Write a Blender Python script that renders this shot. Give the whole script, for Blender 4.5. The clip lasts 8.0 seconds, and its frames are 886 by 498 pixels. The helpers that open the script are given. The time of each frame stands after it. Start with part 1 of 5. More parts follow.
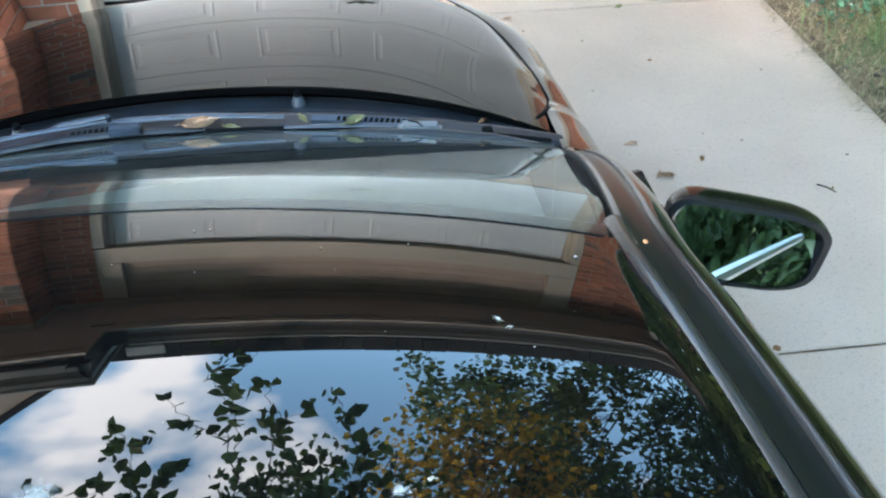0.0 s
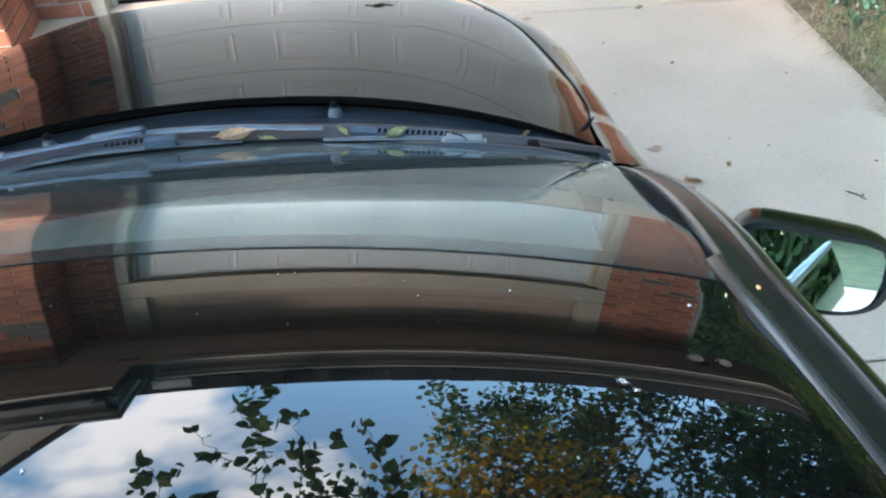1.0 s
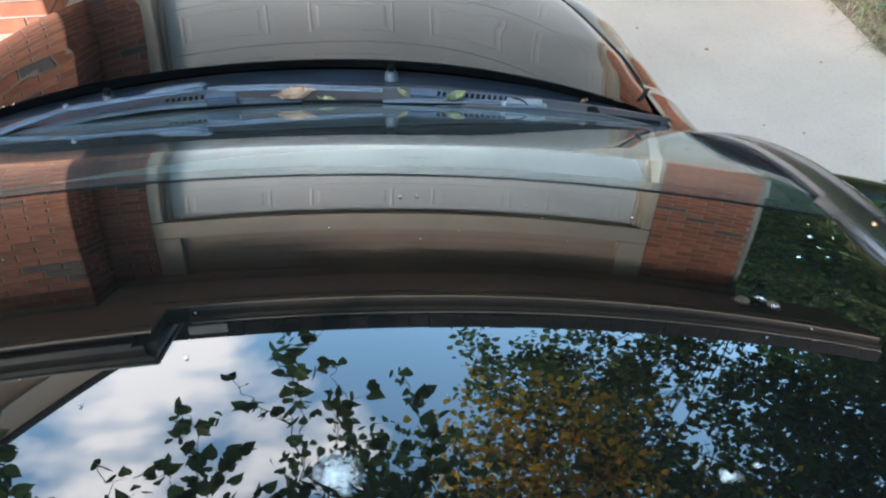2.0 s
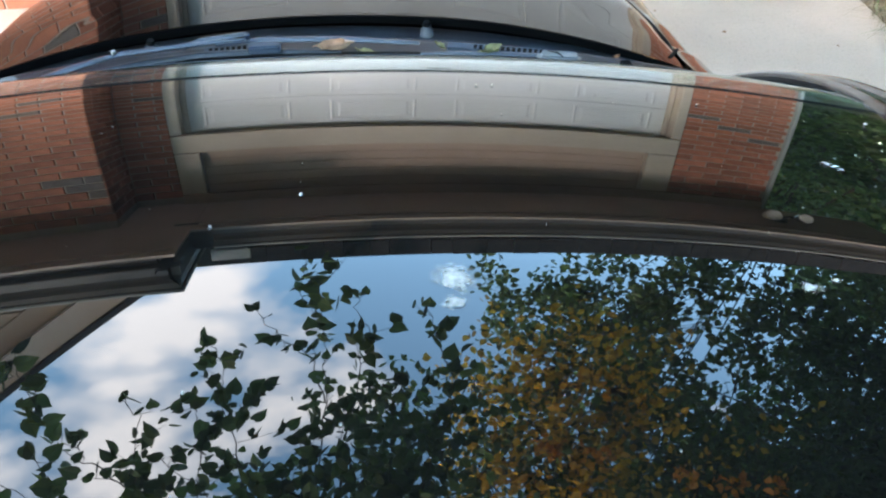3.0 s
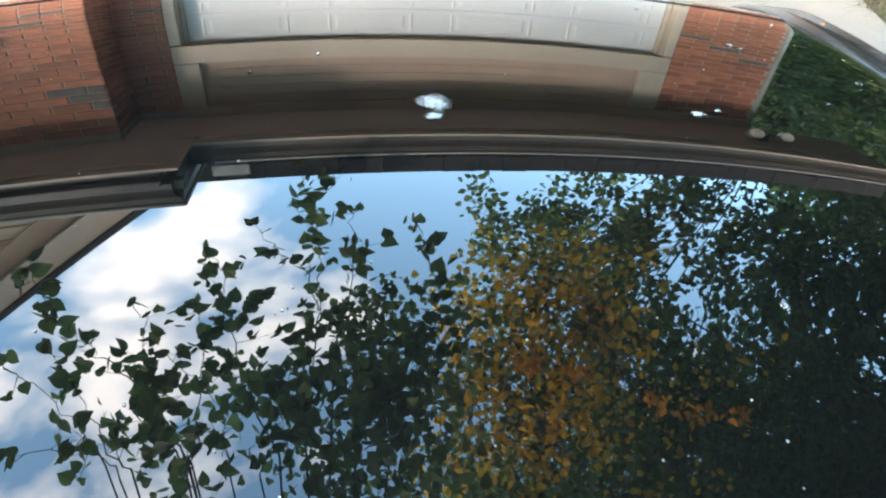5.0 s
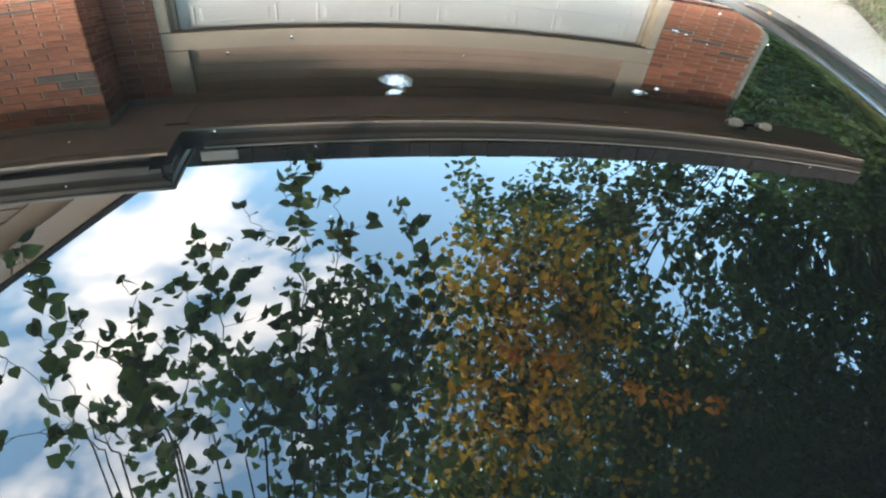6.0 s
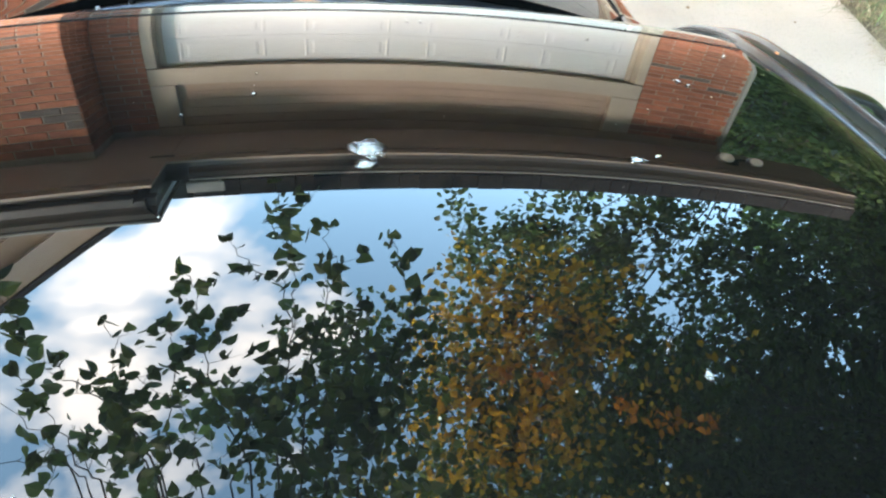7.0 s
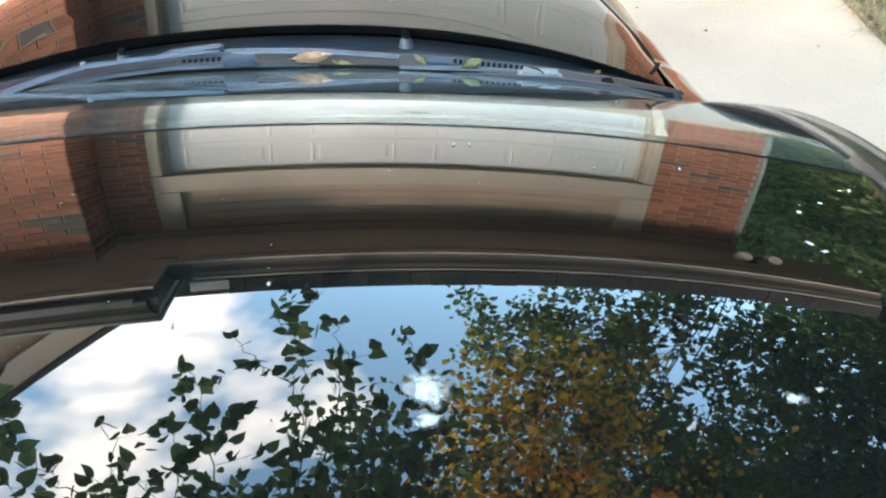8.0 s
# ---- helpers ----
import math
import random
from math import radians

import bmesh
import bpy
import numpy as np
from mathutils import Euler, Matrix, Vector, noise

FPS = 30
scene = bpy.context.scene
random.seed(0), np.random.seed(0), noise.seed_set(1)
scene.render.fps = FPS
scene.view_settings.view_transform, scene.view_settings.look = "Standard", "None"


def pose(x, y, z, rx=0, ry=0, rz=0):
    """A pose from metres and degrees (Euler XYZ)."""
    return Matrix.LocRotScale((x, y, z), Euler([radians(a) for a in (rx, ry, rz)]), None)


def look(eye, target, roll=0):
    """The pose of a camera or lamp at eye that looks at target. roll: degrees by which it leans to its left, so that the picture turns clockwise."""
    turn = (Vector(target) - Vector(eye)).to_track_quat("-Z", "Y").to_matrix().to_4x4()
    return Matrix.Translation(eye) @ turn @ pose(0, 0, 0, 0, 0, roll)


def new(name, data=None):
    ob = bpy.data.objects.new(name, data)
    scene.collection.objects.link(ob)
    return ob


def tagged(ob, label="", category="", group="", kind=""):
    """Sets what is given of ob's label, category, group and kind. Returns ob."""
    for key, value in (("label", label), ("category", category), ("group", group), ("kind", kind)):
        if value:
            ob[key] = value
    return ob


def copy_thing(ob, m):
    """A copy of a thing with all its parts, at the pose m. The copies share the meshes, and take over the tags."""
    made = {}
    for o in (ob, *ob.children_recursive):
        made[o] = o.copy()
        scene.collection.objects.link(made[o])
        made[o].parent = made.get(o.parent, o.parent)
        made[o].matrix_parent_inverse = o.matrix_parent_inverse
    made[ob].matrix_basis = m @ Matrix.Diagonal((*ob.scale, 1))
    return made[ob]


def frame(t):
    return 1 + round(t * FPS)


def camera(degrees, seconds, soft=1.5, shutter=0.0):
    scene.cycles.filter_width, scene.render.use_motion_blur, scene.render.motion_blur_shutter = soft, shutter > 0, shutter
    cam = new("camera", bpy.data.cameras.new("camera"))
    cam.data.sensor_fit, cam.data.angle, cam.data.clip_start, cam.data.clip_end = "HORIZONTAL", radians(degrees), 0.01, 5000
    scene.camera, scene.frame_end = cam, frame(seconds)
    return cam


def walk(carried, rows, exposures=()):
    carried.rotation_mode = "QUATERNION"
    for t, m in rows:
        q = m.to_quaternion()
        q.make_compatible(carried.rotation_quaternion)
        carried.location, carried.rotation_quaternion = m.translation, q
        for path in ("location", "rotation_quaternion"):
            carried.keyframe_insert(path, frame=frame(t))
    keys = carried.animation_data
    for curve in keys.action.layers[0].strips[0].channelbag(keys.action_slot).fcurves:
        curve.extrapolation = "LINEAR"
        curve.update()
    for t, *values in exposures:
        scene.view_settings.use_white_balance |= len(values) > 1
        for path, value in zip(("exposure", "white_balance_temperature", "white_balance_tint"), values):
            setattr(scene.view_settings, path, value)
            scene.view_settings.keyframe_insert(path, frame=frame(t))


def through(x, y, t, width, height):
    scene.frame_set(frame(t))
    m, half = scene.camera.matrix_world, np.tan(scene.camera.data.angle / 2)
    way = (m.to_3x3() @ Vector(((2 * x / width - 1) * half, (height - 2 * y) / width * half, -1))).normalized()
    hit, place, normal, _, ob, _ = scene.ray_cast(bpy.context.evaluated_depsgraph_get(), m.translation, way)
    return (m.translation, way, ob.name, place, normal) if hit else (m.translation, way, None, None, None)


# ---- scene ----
FOV = 58.59
PATH = [  # seconds, x, y, z, yaw, pitch, roll
    (0.0, 0.2926, -0.5276, 1.8308, -6.224, -42.803, -2.441),
    (0.5, 0.2631, -0.4811, 1.8361, -6.755, -43.032, -2.329),
    (1.0, 0.2206, -0.4579, 1.8339, -6.112, -43.161, -2.271),
    (1.5, 0.1706, -0.4622, 1.8139, -5.685, -43.312, -1.996),
    (1.7, 0.1511, -0.4711, 1.8102, -5.606, -43.553, -1.521),
    (2.8, 0.0645, -0.5583, 1.7657, -5.032, -43.809, -0.604),
    (3.0, 0.0543, -0.5791, 1.7582, -5.001, -43.797, -0.517),
    (3.5, 0.0407, -0.6282, 1.7495, -4.869, -44.040, -0.482),
    (4.0, 0.0352, -0.6815, 1.7548, -5.113, -44.142, -0.005),
    (4.5, 0.0396, -0.7294, 1.7644, -5.144, -44.434, 0.262),
    (5.8, 0.0639, -0.8293, 1.8025, -6.036, -44.882, 0.964),
    (6.0, 0.0692, -0.8345, 1.8022, -6.087, -44.870, 1.007),
    (6.5, 0.0862, -0.7932, 1.8077, -6.374, -45.157, 1.008),
    (7.0, 0.0905, -0.7395, 1.8025, -6.704, -45.135, 1.139),
    (7.5, 0.0870, -0.6187, 1.8037, -6.821, -44.984, 1.021),
    (8.0, 0.0641, -0.5178, 1.7945, -7.005, -45.073, 1.205),
]
EXPO = 3.08
GAIN = ((0.0, 0.0, 6500), (1.7, 0.0, 6500), (3.5, 0.08, 6600), (4.5, 0.32, 6750), (6.0, 0.62, 7100), (8.0, 0.62, 7200))
SUN_EL, SUN_ROT, SUN, SUN_WIDE = 20.0, 222.0, 2.15, 9.0
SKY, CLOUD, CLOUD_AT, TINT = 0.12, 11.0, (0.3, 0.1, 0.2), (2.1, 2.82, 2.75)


def cam_pose(x, y, z, yaw, pitch, roll):
    return pose(x, y, z, 90 + pitch, 0, yaw) @ pose(0, 0, 0, 0, 0, roll)


cam = camera(FOV, 8.0, soft=2.25)
walk(cam, [(r[0], cam_pose(*r[1:])) for r in PATH], exposures=[(t, EXPO + e, k, 18) for t, e, k in GAIN])

# ---- world and sun ----
world = bpy.data.worlds.new("sky")
scene.world = world
world.use_nodes = True
wn, wl = world.node_tree.nodes, world.node_tree.links
wn.clear()
w_out = wn.new("ShaderNodeOutputWorld")
w_bg = wn.new("ShaderNodeBackground")
w_sky = wn.new("ShaderNodeTexSky")
w_sky.sky_type = "NISHITA"
w_sky.sun_disc = False
w_sky.sun_elevation = radians(SUN_EL)
w_sky.sun_rotation = radians(SUN_ROT)
w_sky.dust_density = 0.6
w_sky.ozone_density = 0.4
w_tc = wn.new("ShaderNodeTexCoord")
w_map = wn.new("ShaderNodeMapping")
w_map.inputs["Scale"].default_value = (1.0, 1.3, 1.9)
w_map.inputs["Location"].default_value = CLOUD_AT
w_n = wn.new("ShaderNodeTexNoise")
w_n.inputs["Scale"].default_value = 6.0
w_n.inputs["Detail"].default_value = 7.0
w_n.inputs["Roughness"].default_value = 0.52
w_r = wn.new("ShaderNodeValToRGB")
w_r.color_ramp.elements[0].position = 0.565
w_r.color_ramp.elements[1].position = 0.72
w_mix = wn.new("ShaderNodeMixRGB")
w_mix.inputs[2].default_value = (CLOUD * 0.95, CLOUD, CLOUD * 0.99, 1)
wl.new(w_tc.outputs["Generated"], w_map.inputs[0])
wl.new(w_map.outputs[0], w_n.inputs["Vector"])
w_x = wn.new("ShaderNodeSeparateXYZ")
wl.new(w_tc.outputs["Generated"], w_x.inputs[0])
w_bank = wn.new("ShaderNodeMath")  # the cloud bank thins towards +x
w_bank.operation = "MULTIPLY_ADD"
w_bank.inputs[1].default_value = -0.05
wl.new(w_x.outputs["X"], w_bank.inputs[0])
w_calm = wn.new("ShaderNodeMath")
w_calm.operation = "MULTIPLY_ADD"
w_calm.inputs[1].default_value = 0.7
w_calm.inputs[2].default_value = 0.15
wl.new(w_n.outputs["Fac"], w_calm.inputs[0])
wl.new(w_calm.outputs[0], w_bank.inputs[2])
w_sum = w_bank
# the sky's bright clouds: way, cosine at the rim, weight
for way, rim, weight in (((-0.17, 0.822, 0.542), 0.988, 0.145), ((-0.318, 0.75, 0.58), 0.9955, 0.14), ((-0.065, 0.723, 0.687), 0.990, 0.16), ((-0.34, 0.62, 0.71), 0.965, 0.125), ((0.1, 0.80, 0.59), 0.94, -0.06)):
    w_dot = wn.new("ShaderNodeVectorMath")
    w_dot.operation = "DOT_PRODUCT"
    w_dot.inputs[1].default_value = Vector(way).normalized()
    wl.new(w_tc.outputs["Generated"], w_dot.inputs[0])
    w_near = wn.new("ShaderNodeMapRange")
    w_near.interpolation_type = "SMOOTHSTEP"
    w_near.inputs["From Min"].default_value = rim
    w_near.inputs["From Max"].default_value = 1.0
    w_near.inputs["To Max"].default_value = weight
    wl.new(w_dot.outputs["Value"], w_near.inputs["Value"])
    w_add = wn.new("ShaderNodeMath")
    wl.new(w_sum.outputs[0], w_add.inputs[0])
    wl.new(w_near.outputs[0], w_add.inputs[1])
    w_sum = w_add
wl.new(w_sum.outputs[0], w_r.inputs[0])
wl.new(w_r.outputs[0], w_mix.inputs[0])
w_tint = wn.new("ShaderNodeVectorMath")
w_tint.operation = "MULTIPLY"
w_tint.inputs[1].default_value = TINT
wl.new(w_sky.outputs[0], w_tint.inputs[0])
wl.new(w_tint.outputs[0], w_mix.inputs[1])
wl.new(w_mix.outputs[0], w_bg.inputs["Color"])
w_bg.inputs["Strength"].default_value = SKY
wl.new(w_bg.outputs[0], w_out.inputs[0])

sun_data = bpy.data.lights.new("sun", "SUN")
sun_data.energy = SUN
sun_data.angle = radians(SUN_WIDE)
sun_data.color = (1.0, 0.93, 0.85)
sun = new("sun", sun_data)
sun.matrix_world = look((0, 0, 0), (-math.sin(radians(SUN_ROT)) * math.cos(radians(SUN_EL)), -math.cos(radians(SUN_ROT)) * math.cos(radians(SUN_EL)), -math.sin(radians(SUN_EL))))

# ---- materials ----


def material(name, base, rough=0.5, metal=0.0, vary=0.15, scale=8.0, fine=0.0, bump=0.0, bump_scale=60.0, coat=0.0, per_object=0.0, spec=0.5, second=None, per_island=0.0, rough_vary=0.0, through=0.0, pits=0.0):
    """A principled surface whose colour drifts at two scales, with fine relief."""
    m = bpy.data.materials.new(name)
    m.use_nodes = True
    n, l = m.node_tree.nodes, m.node_tree.links
    b = n["Principled BSDF"]
    b.inputs["Roughness"].default_value = rough
    b.inputs["Metallic"].default_value = metal
    b.inputs["Coat Weight"].default_value = coat
    b.inputs["Coat Roughness"].default_value = 0.0
    b.inputs["Specular IOR Level"].default_value = spec
    tc = n.new("ShaderNodeTexCoord")
    big = n.new("ShaderNodeTexNoise")
    big.inputs["Scale"].default_value = scale
    big.inputs["Detail"].default_value = 5
    l.new(tc.outputs["Object"], big.inputs["Vector"])
    ramp = n.new("ShaderNodeValToRGB")
    lo = [c * (1 - vary) for c in base]
    hi = second if second else [min(1, c * (1 + vary)) for c in base]
    ramp.color_ramp.elements[0].color = (*lo, 1)
    ramp.color_ramp.elements[1].color = (*hi, 1)
    ramp.color_ramp.elements[0].position = 0.32
    ramp.color_ramp.elements[1].position = 0.68
    l.new(big.outputs["Fac"], ramp.inputs[0])
    col = ramp.outputs[0]
    small = n.new("ShaderNodeTexNoise")
    small.inputs["Scale"].default_value = bump_scale
    small.inputs["Detail"].default_value = 4
    l.new(tc.outputs["Object"], small.inputs["Vector"])

    def scaled(colour, value, amount):
        mr = n.new("ShaderNodeMapRange")
        mr.inputs["To Min"].default_value = 1 - amount
        mr.inputs["To Max"].default_value = 1 + amount
        l.new(value, mr.inputs["Value"])
        mul = n.new("ShaderNodeVectorMath")
        mul.operation = "SCALE"
        l.new(colour, mul.inputs[0])
        l.new(mr.outputs[0], mul.inputs["Scale"])
        return mul.outputs[0]

    if fine:
        col = scaled(col, small.outputs["Fac"], fine * 2)
    if pits:
        for size, low in ((160.0, 0.34), (60.0, 0.30)):
            pn = n.new("ShaderNodeTexNoise")
            pn.inputs["Scale"].default_value = size
            pn.inputs["Detail"].default_value = 3
            l.new(tc.outputs["Object"], pn.inputs["Vector"])
            pm = n.new("ShaderNodeMapRange")
            pm.inputs["From Min"].default_value = low
            pm.inputs["From Max"].default_value = low + 0.12
            l.new(pn.outputs["Fac"], pm.inputs["Value"])
            pa = n.new("ShaderNodeMapRange")
            pa.inputs["To Min"].default_value = -pits
            pa.inputs["To Max"].default_value = 0.0
            l.new(pm.outputs[0], pa.inputs["Value"])
            one = n.new("ShaderNodeMath")
            one.inputs[1].default_value = 1.0
            l.new(pa.outputs[0], one.inputs[0])
            mul = n.new("ShaderNodeVectorMath")
            mul.operation = "SCALE"
            l.new(col, mul.inputs[0])
            l.new(one.outputs[0], mul.inputs["Scale"])
            col = mul.outputs[0]
    if per_object:
        col = scaled(col, n.new("ShaderNodeObjectInfo").outputs["Random"], per_object)
    if per_island:
        col = scaled(col, n.new("ShaderNodeNewGeometry").outputs["Random Per Island"], per_island)
    l.new(col, b.inputs["Base Color"])
    if through:
        tl = n.new("ShaderNodeBsdfTranslucent")
        l.new(col, tl.inputs[0])
        ms = n.new("ShaderNodeMixShader")
        ms.inputs[0].default_value = through
        l.new(b.outputs[0], ms.inputs[1])
        l.new(tl.outputs[0], ms.inputs[2])
        l.new(ms.outputs[0], n["Material Output"].inputs[0])
    if bump:
        bn = n.new("ShaderNodeBump")
        bn.inputs["Strength"].default_value = bump
        bn.inputs["Distance"].default_value = 0.004
        l.new(small.outputs["Fac"], bn.inputs["Height"])
        l.new(bn.outputs[0], b.inputs["Normal"])
    if rough_vary:
        mr = n.new("ShaderNodeMapRange")
        mr.inputs["To Min"].default_value = max(0.0, rough - rough_vary)
        mr.inputs["To Max"].default_value = rough + rough_vary
        l.new(big.outputs["Fac"], mr.inputs["Value"])
        l.new(mr.outputs[0], b.inputs["Roughness"])
    return m


def soft_spot(name, base):
    """A dried splash, thick in the middle and worn thin towards its rim."""
    m = material(name, base, rough=0.85, vary=0.15, scale=90, bump=0.3, bump_scale=300)
    n, l = m.node_tree.nodes, m.node_tree.links
    tc = n.new("ShaderNodeTexCoord")
    sub = n.new("ShaderNodeVectorMath")
    sub.operation = "SUBTRACT"
    sub.inputs[1].default_value = (0.5, 0.5, 0.5)
    l.new(tc.outputs["Generated"], sub.inputs[0])
    flat = n.new("ShaderNodeVectorMath")
    flat.operation = "MULTIPLY"
    flat.inputs[1].default_value = (1, 1, 0)
    l.new(sub.outputs[0], flat.inputs[0])
    ln = n.new("ShaderNodeVectorMath")
    ln.operation = "LENGTH"
    l.new(flat.outputs[0], ln.inputs[0])
    nz = n.new("ShaderNodeTexNoise")
    nz.inputs["Scale"].default_value = 260
    l.new(tc.outputs["Object"], nz.inputs["Vector"])
    ad = n.new("ShaderNodeMath")
    ad.operation = "MULTIPLY_ADD"
    ad.inputs[1].default_value = 0.55
    l.new(nz.outputs["Fac"], ad.inputs[0])
    l.new(ln.outputs["Value"], ad.inputs[2])
    mr = n.new("ShaderNodeMapRange")
    mr.inputs["From Min"].default_value = 0.28
    mr.inputs["From Max"].default_value = 0.70
    mr.inputs["To Min"].default_value = 1.0
    mr.inputs["To Max"].default_value = 0.0
    l.new(ad.outputs[0], mr.inputs["Value"])
    l.new(mr.outputs[0], n["Principled BSDF"].inputs["Alpha"])
    return m


M_paint = material("black_car_paint", (0.0030, 0.0031, 0.0032), rough=0.0, vary=0.2, scale=3, spec=0.66)
M_hood = material("weathered_black_hood_paint", (0.003, 0.003, 0.0032), rough=0.02, vary=0.2, scale=3, spec=0.14)
M_trim = material("satin_black_trim", (0.012, 0.012, 0.013), rough=0.26, bump=0.05, bump_scale=400)
M_rail = material("satin_black_rail", (0.011, 0.012, 0.011), rough=0.32, spec=0.3, bump=0.03, bump_scale=300)
M_moulding = material("grey_satin_moulding", (0.030, 0.028, 0.027), rough=0.22, spec=0.7, bump=0.03, bump_scale=300)
M_rubber = material("black_rubber", (0.003, 0.004, 0.005), spec=0.08, rough=0.75, bump=0.1, bump_scale=300)
# cowl plastic and wiper metal: the blue sky's reflection is mixed into the base colour
M_plastic = material("weathered_black_plastic", (0.014, 0.020, 0.029), spec=0.4, rough=0.40, vary=0.4, scale=14, bump=0.15, bump_scale=350, fine=0.15, rough_vary=0.08)
M_wiper = material("grey_painted_metal", (0.038, 0.054, 0.080), rough=0.33, vary=0.25, scale=20, bump=0.04, bump_scale=300)
M_cap = material("grey_plastic_cap", (0.19, 0.20, 0.215), rough=0.45, vary=0.15, scale=30, bump=0.05, bump_scale=300)
M_post = material("blue_grey_plastic", (0.060, 0.068, 0.080), rough=0.45, vary=0.15, scale=30)
M_concrete = material("pale_concrete", (0.56, 0.412, 0.325), rough=0.9, vary=0.08, scale=2.2, fine=0.10, bump=0.2, bump_scale=260, pits=0.15)
M_white = material("white_painted_steel", (0.40, 0.41, 0.425), rough=0.45, vary=0.05, scale=2, bump=0.0, bump_scale=200)
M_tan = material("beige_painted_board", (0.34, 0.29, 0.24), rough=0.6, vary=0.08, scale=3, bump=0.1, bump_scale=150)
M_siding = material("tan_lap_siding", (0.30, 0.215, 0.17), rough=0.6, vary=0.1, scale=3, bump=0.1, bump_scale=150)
M_gutter = material("taupe_aluminium_gutter", (0.085, 0.072, 0.064), rough=0.4, vary=0.1, scale=3)
M_soffit = material("pale_taupe_soffit", (0.40, 0.32, 0.27), rough=0.6, vary=0.08, scale=3, bump=0.05, bump_scale=150)
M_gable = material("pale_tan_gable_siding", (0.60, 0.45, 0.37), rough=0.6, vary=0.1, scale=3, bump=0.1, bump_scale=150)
M_downpipe = material("grey_painted_downpipe", (0.22, 0.235, 0.225), rough=0.5, vary=0.06, scale=3)
M_flash = material("pale_metal_flashing", (0.50, 0.49, 0.46), rough=0.4, vary=0.1, scale=6)
M_shingle = material("dark_roof_shingles", (0.035, 0.033, 0.035), rough=0.95, vary=0.3, scale=20, bump=0.6, bump_scale=150)
M_brick = material("red_brown_brick", (0.315, 0.108, 0.060), rough=0.85, vary=0.3, scale=5, fine=0.2, bump=0.5, bump_scale=170, per_object=0.28, per_island=0.28)
M_brick_dark = material("dark_flashed_brick", (0.10, 0.085, 0.08), rough=0.85, vary=0.3, scale=5, fine=0.2, bump=0.5, bump_scale=170)
M_mortar = material("grey_mortar", (0.28, 0.25, 0.22), rough=0.95, vary=0.15, scale=9, fine=0.2, bump=0.4, bump_scale=220)
M_leaf = material("green_leaf", (0.115, 0.18, 0.055), rough=0.5, vary=0.3, scale=2, per_island=0.45, through=0.5)
M_leaf_yellow = material("autumn_yellow_leaf", (0.95, 0.52, 0.07), rough=0.55, vary=0.15, scale=1, per_island=0.3, through=0.7)
M_leaf_orange = material("sunlit_orange_leaf", (0.98, 0.36, 0.05), rough=0.5, vary=0.3, scale=2, per_island=0.3, through=0.6)
M_leaf_dark = material("dark_green_leaf", (0.10, 0.155, 0.055), rough=0.5, vary=0.3, scale=2, per_island=0.5, through=0.5)
M_bark = material("grey_brown_bark", (0.09, 0.07, 0.055), rough=0.95, vary=0.4, scale=6, bump=0.8, bump_scale=40)
M_soil = material("mulch_and_soil", (0.19, 0.13, 0.085), rough=1.0, vary=0.45, scale=7, fine=0.35, bump=1.0, bump_scale=60)
M_lawn = material("rough_lawn", (0.075, 0.085, 0.03), rough=1.0, vary=0.5, scale=3, fine=0.35, bump=1.0, bump_scale=50)
M_grass = material("green_grass", (0.11, 0.17, 0.05), rough=0.6, vary=0.35, scale=5, per_island=0.45)
M_ivy = material("ivy_leaf", (0.055, 0.115, 0.060), rough=0.45, vary=0.3, scale=3, per_island=0.45)
M_ivy_pale = material("pale_ivy_edge", (0.30, 0.36, 0.30), rough=0.5, vary=0.2, scale=5, per_island=0.3)
M_straw = material("dry_straw", (0.34, 0.25, 0.15), rough=0.8, vary=0.3, scale=9, per_island=0.4)
M_dropping = soft_spot("dried_white_dropping", (0.42, 0.42, 0.41))
M_dust = material("pale_dust", (0.25, 0.24, 0.22), rough=0.9)
M_tan_leaf = material("dry_tan_leaf", (0.46, 0.27, 0.17), rough=0.7, vary=0.35, scale=40, bump=0.3, bump_scale=200)
M_green_leaf = material("wilted_yellow_green_leaf", (0.20, 0.185, 0.08), rough=0.6, vary=0.35, scale=40, bump=0.3, bump_scale=200)
M_brown_leaf = material("brown_leaf", (0.22, 0.10, 0.04), rough=0.7, vary=0.35, scale=40, bump=0.3, bump_scale=200)
M_inside = material("dark_cabin_plastic", (0.03, 0.031, 0.033), rough=0.6, vary=0.2, scale=8, bump=0.2, bump_scale=300)
M_dash = material("pale_dashboard_vinyl", (0.34, 0.36, 0.35), rough=0.55, vary=0.1, scale=8, bump=0.1, bump_scale=300)
M_rim = material("silver_alloy", (0.55, 0.55, 0.56), rough=0.3, metal=1.0, vary=0.05)
M_orange = material("orange_speck", (0.55, 0.25, 0.12), rough=0.8)
M_black = material("black_metal_lantern", (0.01, 0.01, 0.01), rough=0.4)


